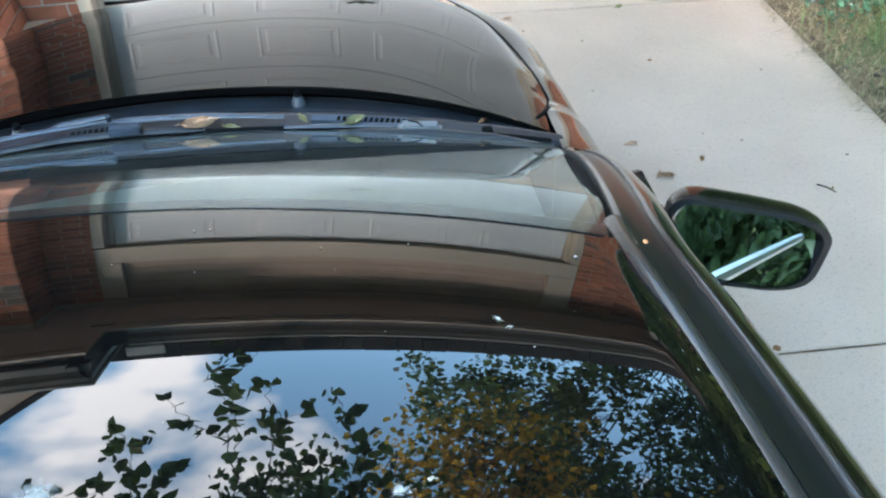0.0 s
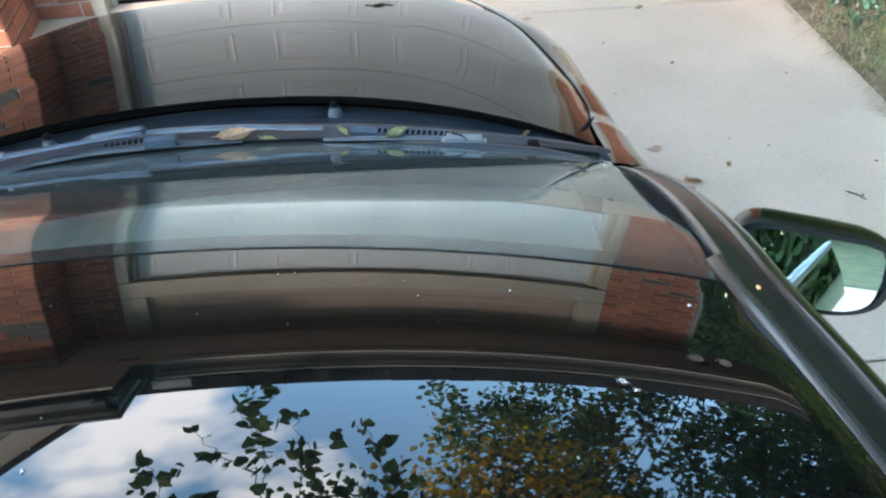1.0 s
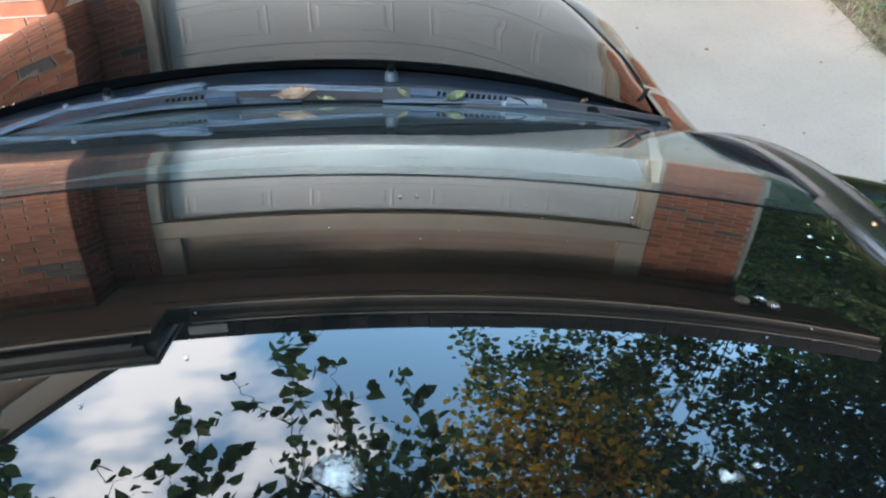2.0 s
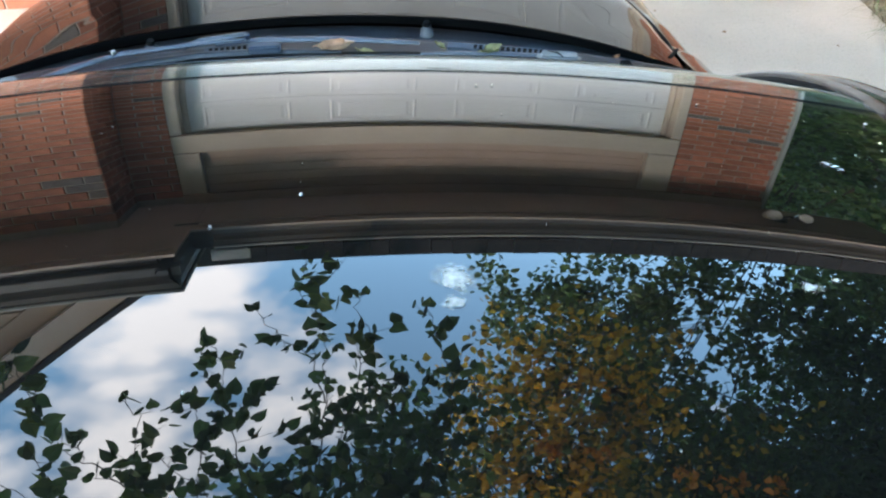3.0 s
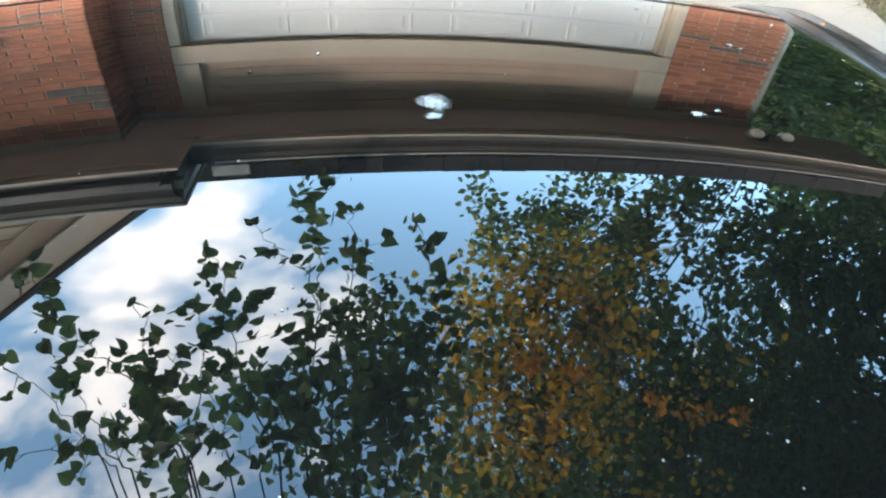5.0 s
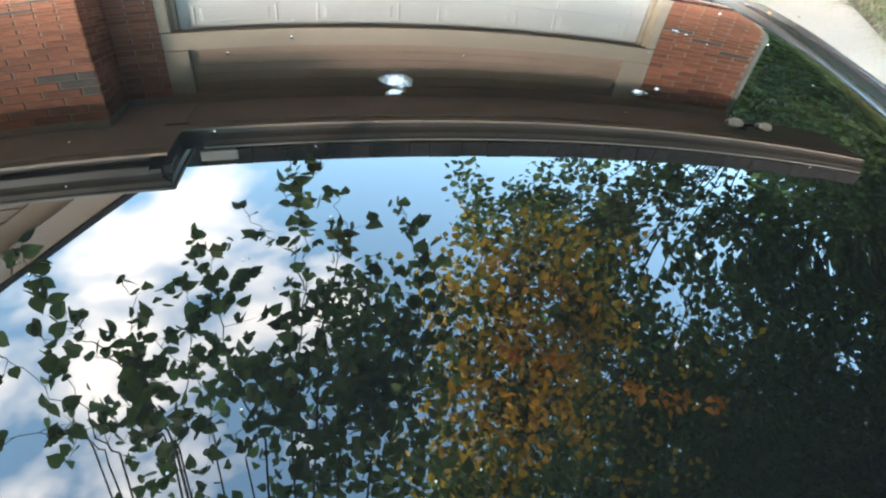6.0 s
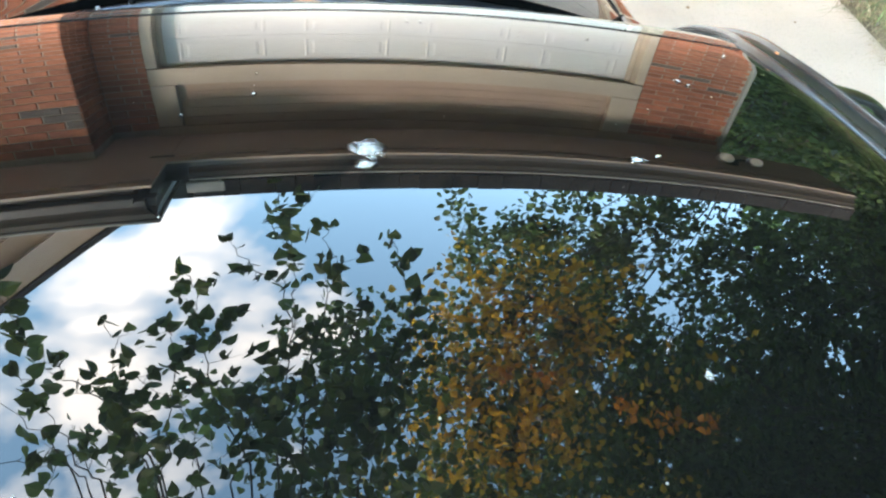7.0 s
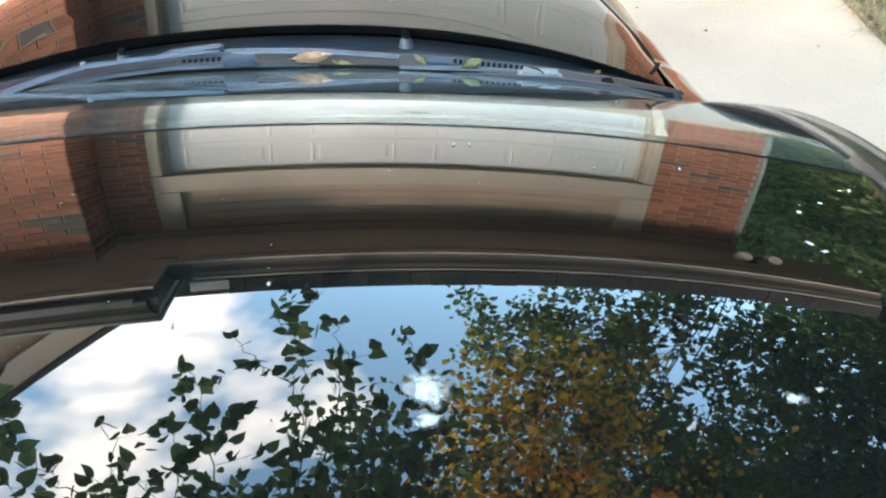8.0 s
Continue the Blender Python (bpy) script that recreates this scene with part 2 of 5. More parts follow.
# dust: weight of the pale veil, part dust, part painted brightening
def clear_glass(name, tint, dust=0.0):
    m = bpy.data.materials.new(name)
    m.use_nodes = True
    n, l = m.node_tree.nodes, m.node_tree.links
    n.clear()
    out = n.new("ShaderNodeOutputMaterial")
    mix = n.new("ShaderNodeMixShader")
    fr = n.new("ShaderNodeFresnel")
    fr.inputs["IOR"].default_value = 1.52
    tr = n.new("ShaderNodeBsdfTransparent")
    tr.inputs[0].default_value = (*tint, 1)
    gl = n.new("ShaderNodeBsdfGlossy")
    gl.inputs["Roughness"].default_value = 0.0
    gl.inputs["Color"].default_value = (0.86, 0.97, 1.0, 1)
    l.new(fr.outputs[0], mix.inputs[0])
    l.new(tr.outputs[0], mix.inputs[1])
    l.new(gl.outputs[0], mix.inputs[2])
    veil = n.new("ShaderNodeMixShader")  # dust film whose pale grey also lifts reflections that come out dark
    tc = n.new("ShaderNodeTexCoord")
    xyz = n.new("ShaderNodeSeparateXYZ")
    l.new(tc.outputs["Object"], xyz.inputs[0])
    low = n.new("ShaderNodeMapRange")  # haze painted denser towards the bottom, to brighten the dark reflections there
    low.inputs["From Min"].default_value = 0.96
    low.inputs["From Max"].default_value = 1.26
    low.inputs["To Min"].default_value = dust * 2.6
    low.inputs["To Max"].default_value = dust
    l.new(xyz.outputs["Z"], low.inputs["Value"])
    streak = n.new("ShaderNodeTexNoise")
    streak.inputs["Scale"].default_value = 14
    streak.inputs["Detail"].default_value = 6
    l.new(tc.outputs["Object"], streak.inputs["Vector"])
    amount = n.new("ShaderNodeMath")
    amount.operation = "MULTIPLY_ADD"
    amount.inputs[1].default_value = dust * 0.8
    amount.inputs[2].default_value = -dust * 0.4
    l.new(streak.outputs["Fac"], amount.inputs[0])
    total = n.new("ShaderNodeMath")
    l.new(low.outputs[0], total.inputs[0])
    l.new(amount.outputs[0], total.inputs[1])
    l.new(total.outputs[0], veil.inputs[0])
    grey = n.new("ShaderNodeBsdfDiffuse")
    grey.inputs[0].default_value = (0.50, 0.54, 0.52, 1)
    l.new(mix.outputs[0], veil.inputs[1])
    l.new(grey.outputs[0], veil.inputs[2])
    l.new(veil.outputs[0], out.inputs[0])
    return m


M_glass = clear_glass("greenish_windscreen_glass", (0.62, 0.72, 0.66), 0.035)
M_side_glass = clear_glass("dark_side_glass", (0.12, 0.13, 0.13))
M_mirror = material("mirror_silver", (0.85, 0.88, 0.9), rough=0.0, metal=1.0, vary=0.0)

# ---- building helpers ----
XC = -0.07  # the car's centre line


def part(name, bm, mat, parent=None, label="", smooth=True):
    me = bpy.data.meshes.new(name)
    bm.normal_update()
    bm.to_mesh(me)
    bm.free()
    me.materials.append(mat)
    if smooth:
        big = max(f.area for f in me.polygons) if len(me.polygons) <= 140 else 1e9
        for f in me.polygons:
            f.use_smooth = f.area < 0.03 * big or big > 1e8
    ob = new(name, me)
    if parent:
        ob.parent = parent
    if label:
        ob["label"] = label
    return ob


def empty(name, label, category, group="", kind=""):
    ob = new(name)
    ob.empty_display_size = 0.1
    return tagged(ob, label, category, group, kind)


def sheet(fn, nu, nv, thick=0.0):
    """A grid surface fn(a, b), a and b from 0 to 1, with thickness downwards along -z of its own normals."""
    bm = bmesh.new()
    vs = [[bm.verts.new(fn(i / nu, j / nv)) for i in range(nu + 1)] for j in range(nv + 1)]
    for j in range(nv):
        for i in range(nu):
            bm.faces.new((vs[j][i], vs[j][i + 1], vs[j + 1][i + 1], vs[j + 1][i]))
    if thick:
        bm.normal_update()
        bmesh.ops.solidify(bm, geom=list(bm.faces), thickness=thick)
    return bm


def box(x0, x1, y0, y1, z0, z1, bevel=0.0, seg=2):
    bm = bmesh.new()
    bmesh.ops.create_cube(bm, size=1)
    bmesh.ops.scale(bm, vec=(x1 - x0, y1 - y0, z1 - z0), verts=bm.verts)
    bmesh.ops.translate(bm, vec=((x0 + x1) / 2, (y0 + y1) / 2, (z0 + z1) / 2), verts=bm.verts)
    if bevel:
        bmesh.ops.bevel(bm, geom=list(bm.edges), offset=bevel, segments=seg, affect="EDGES", clamp_overlap=True)
    return bm


def tube(points, radii, sides=8, squash=1.0, up=(0, 0, 1)):
    """A tapered tube along points; squash flattens it along up."""
    bm = bmesh.new()
    rings = []
    pts = [Vector(p) for p in points]
    for k, p in enumerate(pts):
        d = (pts[min(k + 1, len(pts) - 1)] - pts[max(k - 1, 0)]).normalized()
        side = d.cross(Vector(up))
        if side.length < 1e-4:
            side = d.cross(Vector((1, 0, 0)))
        side.normalize()
        top = side.cross(d)
        r = radii[k] if isinstance(radii, (list, tuple)) else radii
        rings.append([bm.verts.new(p + side * math.cos(2 * math.pi * i / sides) * r + top * math.sin(2 * math.pi * i / sides) * r * squash) for i in range(sides)])
    for a, b in zip(rings, rings[1:]):
        for i in range(sides):
            bm.faces.new((a[i], a[(i + 1) % sides], b[(i + 1) % sides], b[i]))
    bm.faces.new(rings[0][::-1])
    bm.faces.new(rings[-1])
    return bm


def strip(fn, profile, n):
    """Sweeps a profile of (across, height) pairs along fn(t) -> (point, across direction)."""
    bm = bmesh.new()
    rows = []
    for k in range(n + 1):
        p, side = fn(k / n)
        rows.append([bm.verts.new((p[0] + side[0] * a, p[1] + side[1] * a, p[2] + h)) for a, h in profile])
    m = len(profile)
    for a, b in zip(rows, rows[1:]):
        for i in range(m - 1):
            bm.faces.new((a[i], a[i + 1], b[i + 1], b[i]))
    return bm


def mirrored(ob, name=None):
    """The same part on the other side of the car."""
    me = ob.data.copy()
    me.transform(Matrix.Translation((2 * XC, 0, 0)) @ Matrix.Diagonal((-1, 1, 1, 1)))
    me.flip_normals()
    o = new(name or ob.name.split(".")[0], me)
    o.parent = ob.parent
    if "label" in ob:
        o["label"] = ob["label"]
    return o


def smoothstep(a, b, x):
    t = min(1.0, max(0.0, (x - a) / (b - a)))
    return t * t * (3 - 2 * t)

# ---- the car ----
car = empty("car", "glossy black sedan with dusty, bird-spotted roof, parked on a concrete driveway", "car")


def roof_z(x, y):
    """Height of the roof skin: a crowned sheet that rolls down towards the windscreen."""
    yy = max(y, -0.5)
    u = x - XC
    u2 = u * u
    z = 1.3932 - 0.2669 * yy - 0.4711 * yy ** 2 - 0.5883 * yy ** 3 - 0.3712 * yy ** 4
    z -= (0.1177 + 0.2204 * yy + 0.4341 * yy ** 2) * u2 + (0.0918 + 0.1746 * yy) * u2 * u2
    if y < -0.5:
        d = -0.5 - y
        z += 0.045 * d - 0.045 * d * d
    return z


def roof_half(y):
    return 0.588 - 0.02 * math.exp(min(y, 0.07) / 0.09) + 0.012 * smoothstep(-0.3, -0.9, y) - 0.05 * smoothstep(-1.0, -1.8, y)


def header_y(u):
    return 0.070 - 0.012 * u - 0.285 * u * u


def roof_point(a, b):
    s = 2 * a - 1
    s = math.copysign(abs(s) ** 0.85, s)
    y0 = header_y(s * 0.562)
    y = y0 + (-1.72 - y0 - 0.12 * s * s) * b ** 1.25
    u = s * roof_half(y)
    edge = smoothstep(0.0, 1.0, (abs(u) - roof_half(y) + 0.032) / 0.032) * smoothstep(0.02, -0.10, y)
    return (XC + u, y, roof_z(XC + u, y) - 0.008 * edge ** 2)


part("roof", sheet(lambda a, b: roof_point(1 - a, b), 90, 90), M_paint, car, "glossy black roof panel specked with dust")


SLOPES = ((0.0, 0.604), (0.1706, 0.973), (0.2625, 1.046), (0.4987, 1.037), (1.0, 1.064))


def screen_drop(b):
    """How far the glass has come down at b: steepening quickly below the roof, then nearly straight."""
    total = 0.0
    for (b0, s0), (b1, s1) in zip(SLOPES, SLOPES[1:]):
        if b > b0:
            k = min(b, b1) - b0
            total += s0 * k + 0.5 * (s1 - s0) / (b1 - b0) * k * k
    return total


def screen_point(a, b):
    s = 2 * a - 1
    u0, u1 = s * 0.566, s * 0.705
    y0, y1 = header_y(u0), 0.832 - 0.05 * u1 - 0.24 * u1 * u1
    z0 = roof_z(XC + u0, y0) - 0.001
    z1 = 0.953
    g = screen_drop(b) / screen_drop(1.0)
    wide = 0.017 * s * math.sin(math.pi * min(1.0, max(0.0, b)))
    return (XC + u0 + (u1 - u0) * b + wide, y0 + (y1 - y0) * b, z0 + (z1 - z0) * g)


windscreen = part("windscreen", sheet(screen_point, 60, 120), M_glass, car, "tinted laminated windscreen")


def header_gap(t):
    s = 2 * t - 1
    u = s * 0.562
    y = header_y(u) + 0.002
    return (XC + u, y, roof_z(XC + u, y) + 0.0006), (0, 1)


part("header_seal", strip(header_gap, [(-0.0015, 0), (0, 0.0006), (0.0015, -0.0003)], 60), M_rubber, car)
part("header_frame", sheet(lambda a, b: tuple(Vector(screen_point(a, b * 0.06)) + Vector((0, 0, -0.006))), 40, 3), M_rubber, car)

# hood: its rear edge bows forward; a soft crease runs along each flank


def hood_rear(u):
    return 0.990 - 0.045 * u - 0.41 * u * u


def hood_half(y):
    return 0.750 + 0.035 * smoothstep(0.86, 1.02, y) - 0.20 * smoothstep(1.08, 2.05, y) ** 1.35


def hood_z(u, y):
    d = y - 0.985
    w = u + 0.0157
    z = 0.9595 - 0.1149 * d - 0.0467 * d * d - 0.0515 * d ** 3
    z -= (0.0356 + 0.1019 * d) * w * w + 0.163 * w ** 4
    line = 0.50 - 0.28 * (y - 1.1)
    k = abs(u) - line
    z += 0.03 * (math.sqrt(k * k + 0.00004) + k) / 2 * smoothstep(0.95, 1.15, y)
    z -= 0.03 * smoothstep(0.69, 0.80, abs(u)) ** 2
    z -= 0.10 * smoothstep(1.78, 2.02, y) ** 2
    return z


def hood_point(a, b):
    s = 2 * a - 1
    y0 = hood_rear(s * 0.745)
    y1 = 1.96 - 0.26 * s * s - 0.10 * s ** 6
    y = y0 + (y1 - y0) * b
    u = s * hood_half(y)
    return (XC + u, y, hood_z(u, y))


part("hood", sheet(hood_point, 150, 110), M_hood, car, "glossy black hood mirroring the garage door")


def hood_edge(t):
    s = 2 * t - 1
    u = s * 0.74
    y = hood_rear(u)
    return (XC + u, y, hood_z(u, y)), (0, 1)


part("hood_seal", strip(hood_edge, [(-0.001, -0.001), (0.001, -0.006), (0.006, -0.014), (0.02, -0.03)], 60), M_rubber, car)

# cowl: a dark plastic tray between hood and glass, stepped down to a gutter


def cowl_point(a, b):
    s = 2 * a - 1
    u = s * 0.735
    y1 = hood_rear(u) + 0.03
    y0 = 0.832 - 0.05 * u - 0.24 * u * u - 0.006
    y = y0 + (y1 - y0) * b
    zg = 0.951
    prof = ((0, 0.0), (0.10, 0.002), (0.34, 0.001), (0.42, -0.003), (0.50, -0.017), (0.62, -0.021), (0.66, -0.026), (0.86, -0.031), (1.0, -0.033))
    h = 0
    for (b0, h0), (b1, h1) in zip(prof, prof[1:]):
        if b0 <= b <= b1:
            h = h0 + (h1 - h0) * (b - b0) / (b1 - b0)
    return (XC + u, y, zg + h)


cowl = part("cowl", sheet(cowl_point, 50, 36, 0.003), M_plastic, car, "weathered black plastic cowl tray with leaf litter")


def cowl_lip(t):
    s = 2 * t - 1
    u = s * 0.71
    return (XC + u, 0.832 - 0.05 * u - 0.24 * u * u, 0.954), (0, 1)


part("lower_seal", strip(cowl_lip, [(-0.010, -0.002), (-0.004, 0.004), (0.006, 0.004), (0.012, -0.004)], 60), M_rubber, car)


part("bulkhead", box(XC - 0.70, XC + 0.70, 0.78, 0.99, 0.34, 0.900, 0.01), M_rubber, car)
part("engine_cover", box(XC - 0.66, XC + 0.66, 0.99, 1.60, 0.34, 0.72, 0.03), M_rubber, car)


# louvre slots in raised grey bands beside each wiper


def vents(a, b, n, skip):
    a, b = Vector(a), Vector(b)
    way = (b - a).normalized()
    band = part("vent_band", strip(lambda t: (a.lerp(b, t), (-way.y, way.x)), [(-0.010, -0.012), (-0.008, 0.0), (0.010, 0.002), (0.013, -0.010)], 24), M_wiper, cowl, "sun-bleached grey vent band")
    for k in range(n):
        p = a.lerp(b, skip + (1 - skip) * (k + 0.5) / n)
        w = (b - a).length * (1 - skip) / n * 0.30
        bm = box(p.x - w, p.x + w, p.y - 0.006, p.y + 0.006, p.z - 0.004, p.z + 0.0024)
        bmesh.ops.rotate(bm, cent=p, matrix=Matrix.Rotation(math.atan2(way.y, way.x), 3, "Z"), verts=bm.verts)
        part("vent_slot", bm, M_rubber, band)


vents((0.190, 0.822, 0.968), (0.374, 0.773, 0.968), 13, 0.26)
vents((-0.290, 0.850, 0.966), (-0.205, 0.857, 0.966), 7, 0.1)

# rubber-topped stand posts between cowl and hood
for px, py in ((-0.412, 0.933), (0.158, 0.951)):
    post = part("washer_post", tube([(px, py - 0.006, 0.885), (px, py - 0.004, 0.908), (px, py, 0.936), (px, py, 0.943)], [0.021, 0.018, 0.0125, 0.010], 14), M_post, car, "tapered grey post with a dark top")
    part("nozzle", tube([(px, py, 0.941), (px, py + 0.001, 0.950), (px, py + 0.001, 0.953)], [0.0085, 0.0085, 0.006], 12), M_rubber, post)

# wipers
wiper = part("wiper_arm", tube([(XC - 0.56, 0.752, 0.962), (XC - 0.455, 0.792, 0.978), (XC - 0.374, 0.820, 0.986), (XC - 0.248, 0.838, 0.988), (XC - 0.135, 0.850, 0.988)], [0.0095, 0.009, 0.008, 0.0065, 0.005], 8, 0.5), M_wiper, car, "grey painted wiper arm at rest")
part("pivot_nut", tube([(XC - 0.56, 0.752, 0.955), (XC - 0.56, 0.752, 0.982)], [0.02, 0.016], 14), M_cap, wiper)
part("pin", tube([(XC - 0.380, 0.819, 0.986), (XC - 0.380, 0.819, 0.9945)], 0.005, 10), M_cap, wiper)
part("hinge_block", box(XC - 0.128, XC - 0.066, 0.812, 0.836, 0.974, 0.990, 0.003, 2), M_wiper, wiper)
part("hinge_pin", tube([(XC - 0.132, 0.856, 0.985), (XC - 0.132, 0.856, 0.996)], 0.0055, 12), M_wiper, wiper)
part("spring_cover", tube([(XC - 0.255, 0.852, 0.976), (XC - 0.225, 0.858, 0.985), (XC - 0.135, 0.866, 0.990)], [0.007, 0.008, 0.007], 8, 0.6), M_wiper, wiper)
blade = part("wiper_blade", tube([(XC - 0.56, 0.738, 0.966), (XC - 0.432, 0.784, 0.966), (XC - 0.329, 0.816, 0.968), (XC - 0.226, 0.829, 0.970), (XC - 0.142, 0.830, 0.970), (XC - 0.06, 0.830, 0.968), (XC + 0.05, 0.827, 0.963)], [0.006, 0.009, 0.010, 0.010, 0.010, 0.009, 0.005], 8, 0.55), M_plastic, wiper, "black rubber wiper blade")
part("blade_tip", tube([(XC - 0.58, 0.728, 0.965), (XC - 0.565, 0.735, 0.968), (XC - 0.55, 0.742, 0.967)], [0.004, 0.011, 0.008], 8, 0.7), M_cap, blade)
part("linkage_bar", tube([(XC - 0.20, 0.882, 0.962), (XC - 0.117, 0.884, 0.966), (XC - 0.03, 0.877, 0.967), (XC + 0.06, 0.866, 0.968), (XC + 0.205, 0.836, 0.968)], [0.006, 0.0085, 0.0085, 0.0085, 0.006], 8, 0.5), M_wiper, wiper, "long grey sloping bar")

wiper_r = part("wiper_arm", tube([(0.135, 0.806, 0.962), (0.208, 0.789, 0.968), (0.290, 0.773, 0.970), (0.372, 0.756, 0.971)], [0.004, 0.006, 0.006, 0.006], 8, 0.5), M_wiper, car, "grey painted wiper arm at rest")
bm = box(XC + 0.424, XC + 0.508, 0.722, 0.758, 0.960, 0.984, 0.009, 3)
bmesh.ops.rotate(bm, cent=(XC + 0.46, 0.740, 0.975), matrix=Matrix.Rotation(-0.22, 3, "Z"), verts=bm.verts)
part("connector_cap", bm, M_cap, wiper_r, "pale grey wiper connector cap")
blade_r = part("wiper_blade", tube([(XC + 0.27, 0.770, 0.964), (XC + 0.36, 0.750, 0.970), (XC + 0.50, 0.714, 0.974), (XC + 0.60, 0.679, 0.976), (XC + 0.675, 0.637, 0.978)], [0.006, 0.010, 0.011, 0.010, 0.006], 8, 0.6), M_plastic, wiper_r, "black rubber wiper blade")
part("blade_tip", box(XC + 0.585, XC + 0.605, 0.712, 0.734, 0.955, 0.966, 0.002), M_rubber, blade_r)

part("cap_ridge", tube([(XC + 0.445, 0.752, 0.9835), (XC + 0.462, 0.742, 0.9845), (XC + 0.470, 0.728, 0.983)], [0.0015, 0.002, 0.0015], 6), M_rubber, wiper_r)


def lip(points):
    """The thin rubber edge between a blade and the glass."""
    pts = [Vector(p) for p in points]
    return strip(lambda t: (pts[min(int(t * (len(pts) - 1)), len(pts) - 2)].lerp(pts[min(int(t * (len(pts) - 1)), len(pts) - 2) + 1], t * (len(pts) - 1) - min(int(t * (len(pts) - 1)), len(pts) - 2)), (0, 1)), [(-0.002, -0.022), (-0.003, 0.0), (0.003, 0.0), (0.002, -0.022)], 24)


part("blade_rubber", lip([(XC - 0.56, 0.736, 0.966), (XC - 0.432, 0.782, 0.966), (XC - 0.329, 0.814, 0.968), (XC - 0.142, 0.828, 0.970), (XC - 0.06, 0.828, 0.968), (XC + 0.05, 0.825, 0.963)]), M_rubber, blade)
part("blade_rubber", lip([(XC + 0.27, 0.769, 0.964), (XC + 0.36, 0.749, 0.970), (XC + 0.50, 0.713, 0.974), (XC + 0.60, 0.678, 0.976), (XC + 0.675, 0.636, 0.978)]), M_rubber, blade_r)

# A-pillar, roof rail and door frame as one swept run on each side


def rail(t):
    """Runs from the foot of the windscreen pillar up and back along the roof edge."""
    knots = ((0.0, 0.706, 0.625, 0.962), (0.12, 0.690, 0.52, 1.050), (0.25, 0.660, 0.36, 1.160), (0.36, 0.632, 0.22, 1.245), (0.46, 0.607, 0.09, 1.310), (0.54, 0.590, -0.02, 1.350), (0.62, 0.592, -0.14, 1.375), (0.72, 0.598, -0.34, 1.402), (0.82, 0.606, -0.70, 1.425), (0.92, 0.600, -1.2, 1.405), (1.0, 0.575, -1.72, 1.34))
    for i, ((t0, *p0), (t1, *p1)) in enumerate(zip(knots, knots[1:])):
        if t0 <= t <= t1:
            pm = knots[max(i - 1, 0)][1:]
            pp = knots[min(i + 2, len(knots) - 1)][1:]
            k = (t - t0) / (t1 - t0)
            return [0.5 * (2 * b + (c - a) * k + (2 * a - 5 * b + 4 * c - d) * k * k + (3 * b - a - 3 * c + d) * k ** 3) for a, b, c, d in zip(pm, p0, p1, pp)]
    return list(knots[-1][1:])


def rail_at(t):
    p = rail(t)
    return (XC + p[0], p[1], p[2]), (1, 0)


NR = 70
side_parts = [
    part("roof_moulding", strip(lambda t: rail_at(0.515 + 0.485 * t), [(-0.021, -0.010), (-0.018, 0.000), (-0.013, 0.0045), (-0.007, 0.005), (-0.002, 0.002), (0.0, -0.002)], NR), M_moulding, car, "rounded black moulding along the roof edge"),
    part("pillar_moulding", strip(lambda t: rail_at(0.515 * t), [(-0.007, -0.012), (-0.006, -0.003), (-0.004, 0.0005), (0.0, 0.0)], NR), M_moulding, car, "black windscreen pillar moulding"),
    part("drip_rail", strip(rail_at, [(0.0, 0.0), (0.004, -0.004), (0.018, -0.007), (0.030, -0.011), (0.034, -0.009)], NR), M_rail, car, "satin black drip rail"),
    part("drip_bead", strip(rail_at, [(0.0295, -0.0112), (0.0310, -0.0062), (0.0345, -0.0055), (0.0370, -0.0090)], NR), M_moulding, car, "thin bright bead along the drip rail"),
    part("door_frame", strip(rail_at, [(0.034, -0.009), (0.040, -0.010), (0.052, -0.018), (0.066, -0.034), (0.078, -0.056), (0.084, -0.075)], NR), M_paint, car, "glossy black door frame"),
]


def pillar_seal(t):
    p = rail(0.015 + 0.505 * t)
    return (XC + p[0] - 0.013, p[1], p[2] - 0.005), (1, 0)


side_parts.append(part("screen_seal", strip(pillar_seal, [(-0.004, -0.016), (-0.003, -0.007), (0.001, -0.003), (0.007, -0.004)], 40), M_rubber, car, "matt black rubber windscreen seal"))


def fender_point(a, b):
    y = 0.64 + (1.86 - 0.64) * a
    u0 = hood_half(y) + 0.004 if y > 0.87 else 0.749 - 0.12 * (0.87 - y)
    z0 = hood_z(min(u0, 0.785), max(y, 0.87)) - 0.002 + 0.060 * smoothstep(1.02, 0.58, y) ** 1.6
    out = 0.900 - 0.20 * smoothstep(1.35, 1.95, y) ** 1.3
    k = b * math.pi / 2
    u = u0 + (out - u0) * math.sin(k) ** 1.15
    z = z0 - (z0 - 0.60) * (1 - math.cos(k) ** 0.8)
    return (XC + u, y, z)


side_parts.append(part("fender", sheet(fender_point, 150, 44), M_paint, car, "glossy black front fender mirroring brick"))


def wheel_gap(y, z, cy):
    return math.hypot(y - cy, z - 0.31) < 0.345


def flank_point(a, b):
    y = 1.86 - 4.3 * a
    out = 0.905 - 0.20 * smoothstep(1.35, 1.95, y) ** 1.3 - 0.14 * smoothstep(-1.7, -2.4, y)
    top = 0.60 if y > 0.66 else 0.60 + 0.33 * smoothstep(0.70, 0.58, y)
    prof = 0.02 * math.sin(b * math.pi) - 0.06 * b ** 4
    z = top + (0.20 - top) * b
    return (XC + out + prof - (0.07 * ((z - 0.70) / 0.23) ** 2 if z > 0.70 else 0) + 0.022 * smoothstep(0.6, 0.72, z), y, z)


